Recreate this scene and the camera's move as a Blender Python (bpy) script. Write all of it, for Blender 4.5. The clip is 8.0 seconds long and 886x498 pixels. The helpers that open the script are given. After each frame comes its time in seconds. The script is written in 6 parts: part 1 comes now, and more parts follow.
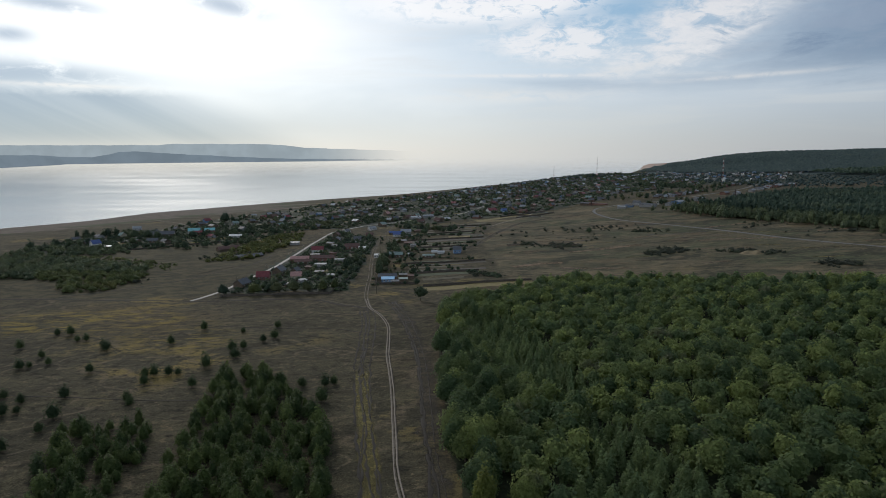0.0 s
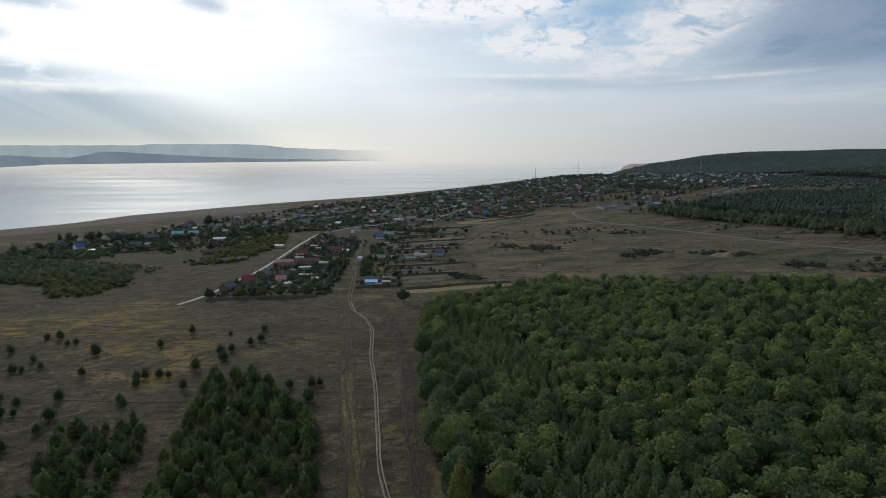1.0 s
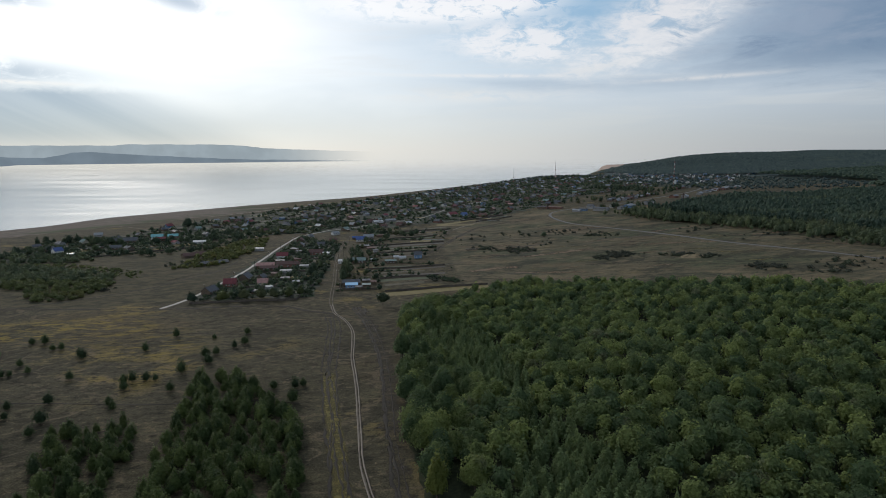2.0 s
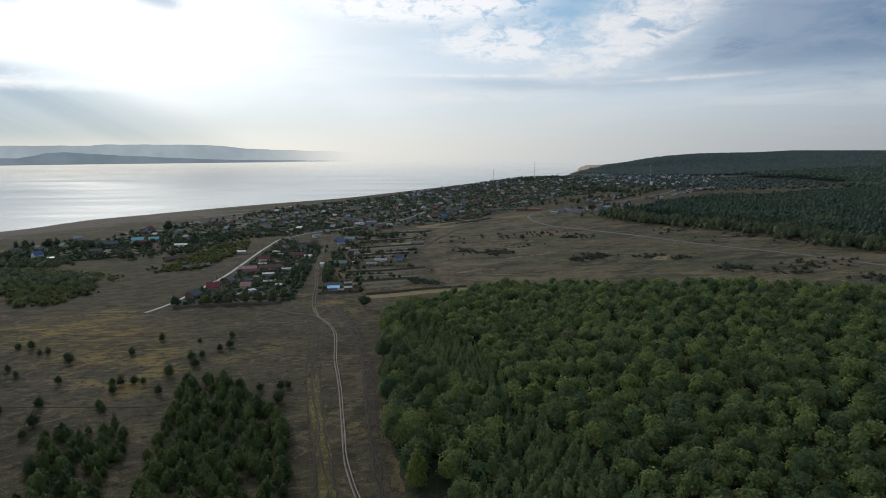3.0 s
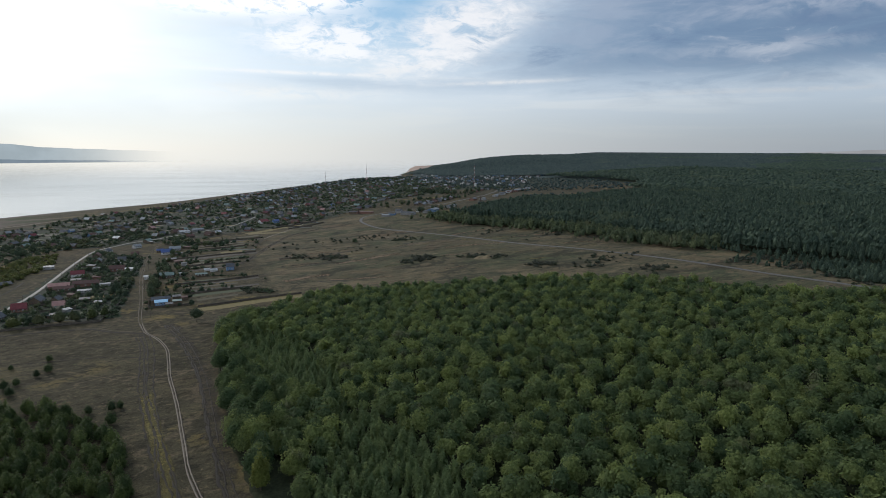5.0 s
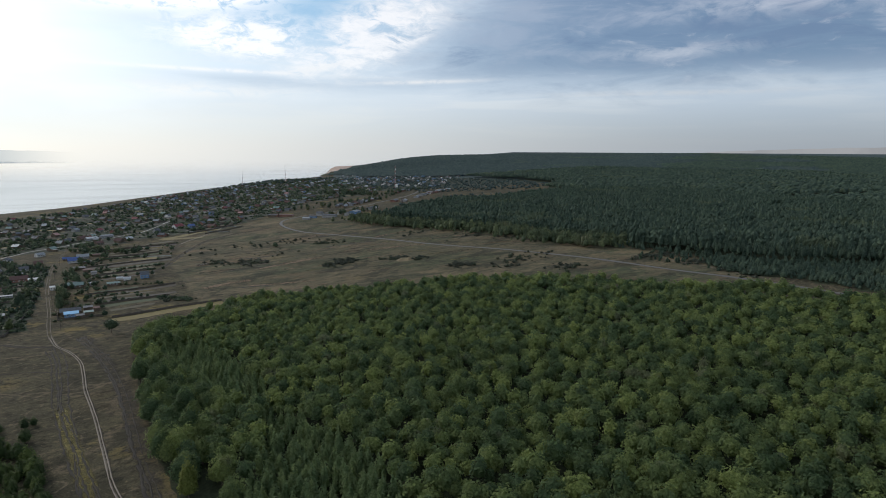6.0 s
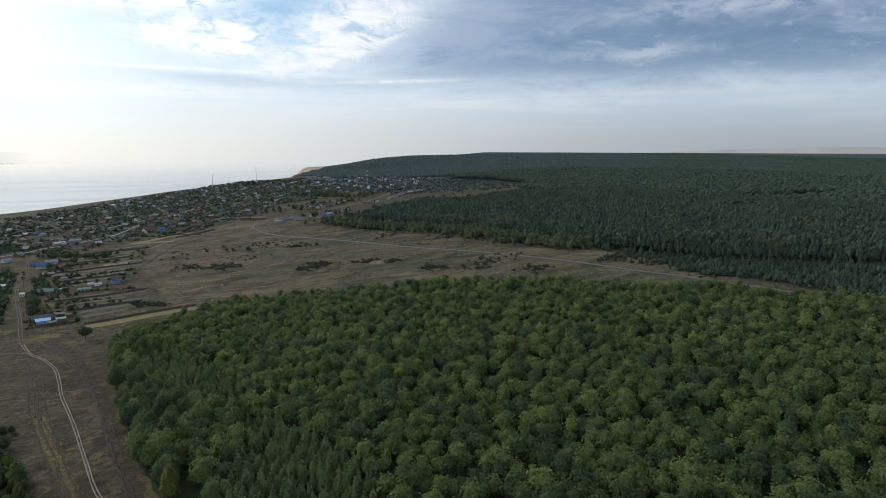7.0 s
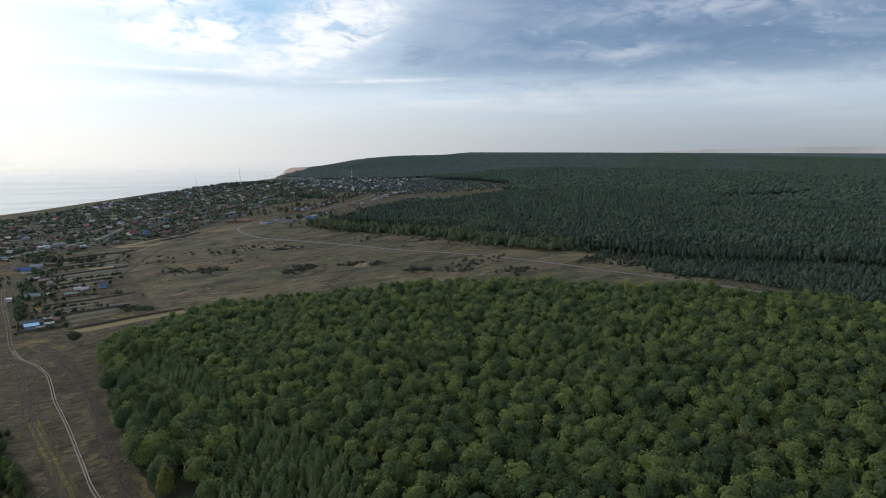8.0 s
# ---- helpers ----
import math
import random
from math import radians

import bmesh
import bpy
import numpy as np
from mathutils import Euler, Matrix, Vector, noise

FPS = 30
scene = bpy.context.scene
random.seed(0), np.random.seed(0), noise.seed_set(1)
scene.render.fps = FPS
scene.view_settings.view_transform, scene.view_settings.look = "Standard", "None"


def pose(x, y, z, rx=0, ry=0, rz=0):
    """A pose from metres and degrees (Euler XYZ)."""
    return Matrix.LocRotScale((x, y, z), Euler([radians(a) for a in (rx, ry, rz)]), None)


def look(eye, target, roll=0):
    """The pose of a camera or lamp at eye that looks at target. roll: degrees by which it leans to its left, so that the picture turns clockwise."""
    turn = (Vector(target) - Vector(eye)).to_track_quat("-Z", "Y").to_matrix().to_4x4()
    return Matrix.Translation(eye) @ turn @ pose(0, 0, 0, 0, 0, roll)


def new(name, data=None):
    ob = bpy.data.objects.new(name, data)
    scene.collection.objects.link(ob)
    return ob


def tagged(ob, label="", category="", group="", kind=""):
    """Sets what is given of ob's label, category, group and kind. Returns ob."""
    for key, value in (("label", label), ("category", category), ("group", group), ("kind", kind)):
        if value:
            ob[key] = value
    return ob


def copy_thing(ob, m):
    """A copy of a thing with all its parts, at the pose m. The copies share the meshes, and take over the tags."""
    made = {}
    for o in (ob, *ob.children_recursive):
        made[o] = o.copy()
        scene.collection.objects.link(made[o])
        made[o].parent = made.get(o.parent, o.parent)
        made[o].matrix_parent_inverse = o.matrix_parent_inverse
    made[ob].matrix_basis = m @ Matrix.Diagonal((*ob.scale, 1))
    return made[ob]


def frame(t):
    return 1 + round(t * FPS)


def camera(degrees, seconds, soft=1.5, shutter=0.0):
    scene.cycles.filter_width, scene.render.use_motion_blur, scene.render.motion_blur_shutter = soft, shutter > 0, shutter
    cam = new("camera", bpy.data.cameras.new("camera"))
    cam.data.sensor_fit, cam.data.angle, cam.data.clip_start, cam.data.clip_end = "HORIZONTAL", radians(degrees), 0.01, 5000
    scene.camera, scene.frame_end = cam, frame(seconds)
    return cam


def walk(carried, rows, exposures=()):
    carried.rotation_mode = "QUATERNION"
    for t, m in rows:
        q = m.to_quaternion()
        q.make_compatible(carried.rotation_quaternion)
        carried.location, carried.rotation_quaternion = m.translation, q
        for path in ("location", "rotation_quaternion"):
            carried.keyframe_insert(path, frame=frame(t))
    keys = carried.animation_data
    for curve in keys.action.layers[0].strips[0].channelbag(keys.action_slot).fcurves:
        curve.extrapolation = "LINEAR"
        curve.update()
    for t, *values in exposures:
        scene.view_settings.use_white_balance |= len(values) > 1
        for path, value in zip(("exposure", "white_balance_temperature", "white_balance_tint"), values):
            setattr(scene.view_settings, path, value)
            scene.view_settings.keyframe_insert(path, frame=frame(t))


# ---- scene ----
cam = camera(70.54, 8.0, soft=0.9)
# seconds, x, y, z, heading clockwise from +y, tilt below level, roll
PATH = [
    (0.0, 0.00, 0.00, 90.02, 0.000, 8.919, -0.175),
    (0.5, 0.58, -6.08, 92.41, -0.002, 8.921, -0.160),
    (1.0, 1.14, -12.17, 94.76, 1.531, 8.952, -0.141),
    (1.5, 1.50, -18.22, 97.03, 2.668, 8.951, -0.125),
    (1.7, 1.60, -20.66, 97.91, 2.983, 8.961, -0.115),
    (2.8, 1.83, -33.84, 103.10, 4.641, 8.984, -0.100),
    (3.0, 1.84, -36.21, 103.99, 5.157, 8.998, -0.081),
    (3.5, 1.68, -41.96, 106.24, 8.060, 9.020, 0.013),
    (4.0, 1.21, -47.85, 108.37, 12.259, 9.040, 0.123),
    (4.5, 0.35, -53.63, 110.48, 16.244, 9.043, 0.228),
    (5.0, -0.85, -59.37, 112.75, 20.331, 9.034, 0.264),
    (5.2, -1.46, -61.59, 113.63, 21.812, 9.025, 0.268),
    (6.3, -5.88, -73.34, 118.56, 28.765, 9.053, 0.238),
    (6.5, -6.73, -75.44, 119.56, 29.193, 9.053, 0.222),
    (7.0, -8.97, -80.69, 122.06, 29.986, 9.080, 0.160),
    (7.5, -11.39, -85.97, 124.48, 30.758, 9.091, 0.117),
    (8.0, -13.92, -91.26, 126.90, 31.374, 9.120, 0.051),
]
walk(cam, [(t, pose(x, y, z, 90 - tilt, 0, -heading) @ pose(0, 0, 0, 0, 0, roll))
           for t, x, y, z, heading, tilt, roll in PATH],
     [(0.0, -0.5), (3.0, -0.42), (5.0, -0.25), (8.0, -0.08)])

# ---------------------------------------------------------------- node helper
class Nodes:
    """Short-hand for a node tree."""

    def __init__(self, tree, empty=True):
        self.tree = tree
        if empty:
            tree.nodes.clear()

    def add(self, kind, inputs=None):
        node = self.tree.nodes.new(kind)
        for key, value in (inputs or {}).items():
            self.put(node.inputs[key], value)
        return node

    def put(self, socket, value):
        if isinstance(value, bpy.types.NodeSocket):
            self.tree.links.new(value, socket)
        elif isinstance(value, tuple) and len(value) == 3 and socket.type == "RGBA":
            socket.default_value = (*value, 1)
        else:
            socket.default_value = value

    def math(self, op, a, b=0.0, c=0.0, clamp=False):
        node = self.add("ShaderNodeMath", {0: a, 1: b, 2: c})
        node.operation, node.use_clamp = op, clamp
        return node.outputs[0]

    def ramp(self, value, a, b, lo=0.0, hi=1.0, smooth=True):
        node = self.add("ShaderNodeMapRange", {0: value, 1: a, 2: b, 3: lo, 4: hi})
        node.interpolation_type = "SMOOTHSTEP" if smooth else "LINEAR"
        return node.outputs[0]

    def mix(self, factor, a, b, blend="MIX"):
        node = self.add("ShaderNodeMix")
        node.data_type, node.blend_type = "RGBA", blend
        self.put(node.inputs[0], factor)
        self.put(node.inputs[6], a)
        self.put(node.inputs[7], b)
        return node.outputs[2]

    def noise(self, vector, scale, detail=3.0, rough=0.55, distortion=0.0):
        return self.add("ShaderNodeTexNoise", {"Vector": vector, "Scale": scale, "Detail": detail,
                                                      "Roughness": rough, "Distortion": distortion}).outputs[0]

    def combine(self, x, y, z):
        return self.add("ShaderNodeCombineXYZ", {0: x, 1: y, 2: z}).outputs[0]


# ---------------------------------------------------------------- light: veiled low sun and a cloudy sky
SUN_HEADING, SUN_HEIGHT = radians(-24), radians(23)
SUN_DIR = Vector((math.sin(SUN_HEADING) * math.cos(SUN_HEIGHT), math.cos(SUN_HEADING) * math.cos(SUN_HEIGHT), math.sin(SUN_HEIGHT)))
sun_data = bpy.data.lights.new("sun", "SUN")
sun_data.energy, sun_data.angle, sun_data.color = 2.0, radians(12), (1.0, 0.93, 0.84)
new("sun", sun_data).matrix_world = look(SUN_DIR * 100, (0, 0, 0))

world = bpy.data.worlds.new("world")
scene.world = world
world.use_nodes = True
n = Nodes(world.node_tree)
way = n.add("ShaderNodeTexCoord").outputs["Generated"]
part_of = n.add("ShaderNodeSeparateXYZ", {0: way}).outputs
high = n.math("MULTIPLY", n.math("ARCSINE", part_of[2]), 57.2958)
head = n.math("MULTIPLY", n.math("ARCTAN2", part_of[0], part_of[1]), 57.2958)


def bump_at(h, e, wide, tall):
    """A soft round spot in the sky, centred at heading h and height e, in degrees."""
    a = n.math("DIVIDE", n.math("SUBTRACT", head, h), wide)
    b = n.math("DIVIDE", n.math("SUBTRACT", high, e), tall)
    return n.math("EXPONENT", n.math("MULTIPLY", n.math("ADD", n.math("MULTIPLY", a, a), n.math("MULTIPLY", b, b)), -1.0))


def cloud(h, e, seed, detail=5.0, rough=0.55, twist=0.3):
    """Cloud noise with h and e features per degree of heading and height."""
    return n.noise(n.combine(n.math("MULTIPLY", head, h), n.math("MULTIPLY", high, e), seed), 1.0, detail, rough, twist)


def times(*values):
    out = values[0]
    for v in values[1:]:
        out = n.math("MULTIPLY", out, v)
    return out


def slope(h0, e0, rise):
    """Height above a line that passes heading h0 at height e0 and climbs by rise."""
    return n.math("SUBTRACT", n.math("SUBTRACT", high, e0), n.math("MULTIPLY", n.math("SUBTRACT", head, h0), rise))


def tilted(h, e, wide, tall, rise):
    """A long soft spot lying along a slanting line."""
    a = n.math("DIVIDE", n.math("SUBTRACT", head, h), wide)
    b = n.math("DIVIDE", slope(h, e, rise), tall)
    return n.math("EXPONENT", n.math("MULTIPLY", n.math("ADD", n.math("MULTIPLY", a, a), n.math("MULTIPLY", b, b)), -1.0))


streak, broad = cloud(0.055, 0.62, 3.7, 6.0), cloud(0.04, 0.16, 8.1, 4.0)
puff, fleece = cloud(0.30, 0.75, 1.9, 7.0, 0.62, 0.6), cloud(0.13, 0.36, 5.3, 7.0, 0.62, 0.4)
flock, roll = cloud(0.55, 1.25, 21.7, 6.0, 0.66, 0.5), cloud(0.10, 0.42, 31.3, 7.0, 0.62, 0.5)
# pale veil of cloud, bluer away from the sun and higher up
veil = n.mix(n.ramp(head, -20.0, 50.0), (1.02, 1.06, 1.08), (0.54, 0.61, 0.70))
sky = n.mix(times(n.ramp(high, 3.0, 11.0), n.ramp(head, -16.0, 10.0), 0.5), veil, (0.66, 0.79, 0.88))
sky = n.mix(times(n.ramp(broad, 0.42, 0.62), 0.3), sky, (0.50, 0.59, 0.68))
sky = n.mix(times(n.ramp(streak, 0.48, 0.66), n.ramp(head, 20.0, 52.0, 0.55, 0.25)), sky, (0.84, 0.85, 0.84))
# the blue opening
sky = n.mix(times(bump_at(11.0, 11.6, 11.0, 4.0), 0.6), sky, (0.52, 0.71, 0.85))
sky = n.mix(times(bump_at(16.0, 13.0, 7.5, 3.4), n.ramp(fleece, 0.72, 0.40, 0.6, 0.95)), sky, (0.24, 0.48, 0.71))
# the long grey-blue bank with its ragged edge
edge = n.math("SUBTRACT", n.math("ADD", head, n.math("MULTIPLY", n.math("SUBTRACT", fleece, 0.5), 24.0)), n.math("MULTIPLY", n.math("SUBTRACT", high, 6.0), 1.3))
base = n.math("ADD", high, n.math("MULTIPLY", n.math("SUBTRACT", roll, 0.5), 5.0))
bank = times(n.ramp(edge, 12.0, 32.0), n.ramp(base, 4.0, 7.6), n.ramp(high, 32.0, 16.0))
sky = n.mix(times(bank, n.ramp(head, 17.0, 46.0, 0.46, 0.98)), sky, (0.165, 0.243, 0.355))
sky = n.mix(times(bank, n.ramp(roll, 0.45, 0.62), n.ramp(head, 24.0, 40.0, 0.4, 0.5), n.ramp(high, 6.0, 11.0, 0.7, 1.0)), sky, (0.40, 0.45, 0.54))
sky = n.mix(times(bank, n.ramp(puff, 0.56, 0.72), n.ramp(head, 34.0, 46.0, 0.1, 0.45)), sky, (0.55, 0.58, 0.64))
sky = n.mix(times(bank, n.ramp(roll, 0.47, 0.34), 0.55), sky, (0.135, 0.195, 0.31))
sky = n.mix(times(tilted(47.0, 8.1, 5.5, 0.55, 0.03), n.ramp(puff, 0.36, 0.56), 0.6), sky, (0.58, 0.61, 0.67))
sky = n.mix(times(tilted(56.0, 11.3, 12.0, 0.9, 0.02), n.ramp(puff, 0.38, 0.58), 0.6), sky, (0.56, 0.59, 0.66))
# fleecy clouds before the opening, torn at their edges
ragged = n.math("ADD", 1.0, n.math("ADD", n.math("MULTIPLY", n.math("SUBTRACT", fleece, 0.5), 3.4), n.math("MULTIPLY", n.math("SUBTRACT", flock, 0.5), 2.4)))
sky = n.mix(times(n.ramp(bump_at(3.0, 12.6, 11.0, 1.9), 0.15, 0.7), n.ramp(flock, 0.36, 0.52)), sky, (1.14, 1.12, 1.09))
sky = n.mix(times(n.ramp(times(bump_at(10.4, 9.2, 6.0, 1.7), ragged), 0.04, 0.85), n.ramp(flock, 0.32, 0.54), 0.95), sky, (1.06, 1.04, 1.02))
sky = n.mix(times(n.ramp(times(tilted(20.5, 9.4, 7.0, 2.8, 0.42), ragged), 0.02, 0.9), n.ramp(puff, 0.29, 0.48), n.ramp(flock, 0.34, 0.55, 0.8, 1.0)), sky, (0.98, 0.965, 0.95))
sky = n.mix(times(tilted(16.5, 6.9, 3.2, 0.35, 0.16), n.ramp(flock, 0.34, 0.5), 0.8), sky, (0.95, 0.93, 0.90))
# level bands below them
sky = n.mix(times(bump_at(15.0, 5.6, 15.0, 0.75), n.ramp(streak, 0.35, 0.6, 1.0, 0.4), 0.75), sky, (0.46, 0.54, 0.64))
sky = n.mix(times(tilted(8.0, 6.45, 10.0, 0.16, -0.012), n.ramp(flock, 0.35, 0.55, 0.3, 0.9)), sky, (0.97, 0.95, 0.92))
sky = n.mix(times(tilted(25.5, 5.85, 5.0, 0.17, 0.03), n.ramp(flock, 0.35, 0.55, 0.3, 0.9)), sky, (0.84, 0.83, 0.82))
sky = n.mix(times(bump_at(6.0, 4.7, 7.5, 0.5), n.ramp(puff, 0.38, 0.58), 0.75), sky, (0.95, 0.92, 0.88))
sky = n.mix(times(tilted(48.0, 4.75, 11.0, 0.22, 0.0), n.ramp(flock, 0.35, 0.55, 0.2, 0.6)), sky, (0.64, 0.65, 0.67))
# haze along the horizon
haze_colour = n.mix(n.ramp(head, -15.0, 62.0), (0.86, 0.86, 0.86), (0.31, 0.345, 0.405))
sky = n.mix(n.ramp(high, 6.0, 0.2, 0.0, 0.92), sky, haze_colour)
# greyer cloud added overhead, above the view, to dim light on the ground
sky = n.mix(n.ramp(high, 14.0, 40.0, 0.0, 0.6), sky, (0.34, 0.41, 0.50))
# glow round the veiled sun
glow = n.math("ADD", times(bump_at(-24.0, 12.0, 21.0, 9.0), 0.25), times(bump_at(-24.0, 9.8, 16.0, 4.1), 0.57))
sky = n.mix(glow, sky, (1.74, 1.70, 1.60))
# shaded cloud and its slanting shafts under the sun
slant = n.math("ADD", head, n.math("MULTIPLY", high, 2.1))
shaft = n.noise(n.combine(n.math("MULTIPLY", slant, 0.34), n.math("MULTIPLY", high, 0.05), 1.3), 1.0, 3.0)
lip = n.math("ADD", high, n.math("MULTIPLY", n.math("SUBTRACT", puff, 0.5), 1.6))
shade = times(n.ramp(slant, -8.0, -19.0), n.ramp(lip, 5.3, 4.2), n.ramp(high, -0.4, 1.6, 0.5, 1.0), n.ramp(shaft, 0.3, 0.72, 1.0, 0.84))
sky = n.mix(times(shade, 0.97), sky, (0.36, 0.44, 0.54))
sky = n.mix(times(bump_at(-17.0, 2.2, 9.0, 1.6), 0.35), sky, (0.52, 0.58, 0.66))
# dark scraps of cloud before the glow
for h, e, wide, tall, rise in ((-18.4, 11.8, 3.2, 0.8, -0.16), (-31.0, 10.9, 4.0, 0.6, -0.05), (-33.6, 8.5, 1.6, 0.55, 0.0), (-32.0, 5.85, 6.5, 0.8, -0.02), (-35.0, 5.6, 5.0, 0.9, 0.0)):
    sky = n.mix(times(tilted(h, e, wide, tall, rise), n.ramp(puff, 0.26, 0.52), 0.85), sky, (0.50, 0.58, 0.67))
sky = n.mix(times(tilted(-30.0, 5.05, 5.0, 0.16, 0.0), n.ramp(flock, 0.36, 0.52), 0.7), sky, (1.15, 1.08, 1.0))
clouds = n.add("ShaderNodeBackground", {"Color": sky, "Strength": 1.0})
air = n.add("ShaderNodeTexSky")
air.sky_type, air.sun_disc, air.sun_elevation, air.sun_rotation = "NISHITA", False, SUN_HEIGHT, SUN_HEADING
air.altitude, air.dust_density = 100.0, 0.4
blue = n.add("ShaderNodeBackground", {"Color": n.mix(1.0, air.outputs[0], (0.58, 0.77, 1.08), "MULTIPLY"), "Strength": 0.022})
both = n.add("ShaderNodeAddShader", {0: clouds.outputs[0], 1: blue.outputs[0]})
n.add("ShaderNodeOutputWorld", {0: both.outputs[0]})


# ---------------------------------------------------------------- materials
def material(name, paint, rough=0.9, metal=0.0, bump=None, spec=0.3):
    """paint(n) gives a colour (socket or triple); bump(n) a height in metres and its strength."""
    mat = bpy.data.materials.new(name)
    mat.use_nodes = True
    n = Nodes(mat.node_tree)
    colour = paint(n) if callable(paint) else paint
    rough = rough(n) if callable(rough) else rough
    shader = n.add("ShaderNodeBsdfPrincipled", {"Base Color": colour, "Roughness": rough, "Metallic": metal,
                                                       "Specular IOR Level": spec})
    if bump:
        height, strength = bump(n)
        node = n.add("ShaderNodeBump", {"Height": height, "Strength": strength, "Distance": 1.0})
        n.put(shader.inputs["Normal"], node.outputs[0])
    n.add("ShaderNodeOutputMaterial", {0: shader.outputs[0]})
    return mat


def place(n):
    return n.add("ShaderNodeNewGeometry").outputs["Position"]


def island(n):
    return n.add("ShaderNodeNewGeometry").outputs["Random Per Island"]


def cover(n, name):
    node = n.add("ShaderNodeAttribute")
    node.attribute_name = name
    return node.outputs["Fac"]


def stretched(n, along_x, turn_deg):
    return n.add("ShaderNodeMapping", {"Vector": place(n), "Scale": (along_x, 1.0, 1.0), "Rotation": (0, 0, radians(turn_deg))}).outputs[0]


def grass_colour(n):
    """Dry autumn meadow: brown, with straw, green and bare patches."""
    p, flat = place(n), stretched(n, 0.72, 8)
    big, mid, tuft, grain = n.noise(p, 0.010, 4), n.noise(flat, 0.045, 5, 0.62), n.noise(flat, 0.28, 6, 0.75), n.noise(p, 1.6, 4, 0.7)
    c = n.mix(n.ramp(mid, 0.36, 0.66), (0.047, 0.045, 0.029), (0.090, 0.083, 0.050))
    c = n.mix(n.math("MULTIPLY", n.ramp(big, 0.45, 0.60), 0.75), c, (0.078, 0.072, 0.046))
    c = n.mix(n.math("MULTIPLY", n.ramp(n.noise(p, 0.007, 3), 0.52, 0.66), 0.6), c, (0.108, 0.084, 0.048))
    straw = n.math("MULTIPLY", n.ramp(n.math("ADD", mid, n.math("MULTIPLY", n.math("SUBTRACT", tuft, 0.5), 0.5)), 0.50, 0.64), n.ramp(n.noise(p, 0.009, 2), 0.51, 0.62))
    c = n.mix(n.math("MULTIPLY", straw, 0.85), c, (0.225, 0.175, 0.058))
    c = n.mix(n.math("MULTIPLY", n.ramp(tuft, 0.50, 0.36), 0.9), c, (0.026, 0.025, 0.018))
    c = n.mix(n.math("MULTIPLY", n.ramp(tuft, 0.54, 0.68), 0.8), c, (0.165, 0.134, 0.082))
    knot = n.noise(p, 0.55, 3, 0.6)
    c = n.mix(n.ramp(knot, 0.62, 0.70, 0.0, 0.8), c, (0.034, 0.038, 0.022))
    c = n.mix(n.ramp(knot, 0.36, 0.29, 0.0, 0.7), c, (0.18, 0.148, 0.09))
    # old trails and mowing lines
    for scale, seed, wide in ((0.011, 40.0, 0.007), (0.028, 90.0, 0.010)):
        line = n.math("ABSOLUTE", n.math("SUBTRACT", n.noise(n.add("ShaderNodeVectorMath", {0: flat, 1: (seed, seed, 0)}).outputs[0], scale, 2, 0.4), 0.5))
        c = n.mix(n.math("MULTIPLY", n.ramp(line, wide, wide * 0.3), n.ramp(tuft, 0.40, 0.56, 0.1, 0.6)), c, (0.155, 0.125, 0.085))
    return n.mix(n.ramp(grain, 0.42, 0.60, 0.0, 0.85), c, n.mix(1.0, c, (0.5, 0.5, 0.48), "MULTIPLY"))


def golden(n, colour):
    """Streaks of ripe golden weeds in one stretch of the meadow."""
    flat = stretched(n, 0.35, 6)
    spots = n.math("MULTIPLY", n.ramp(n.noise(flat, 0.17, 8, 0.8), 0.50, 0.58), n.ramp(cover(n, "gold"), 0.25, 0.9))
    return n.mix(n.math("MULTIPLY", spots, 0.85), colour, n.mix(n.noise(flat, 0.5, 4, 0.7), (0.15, 0.125, 0.022), (0.27, 0.20, 0.055)))


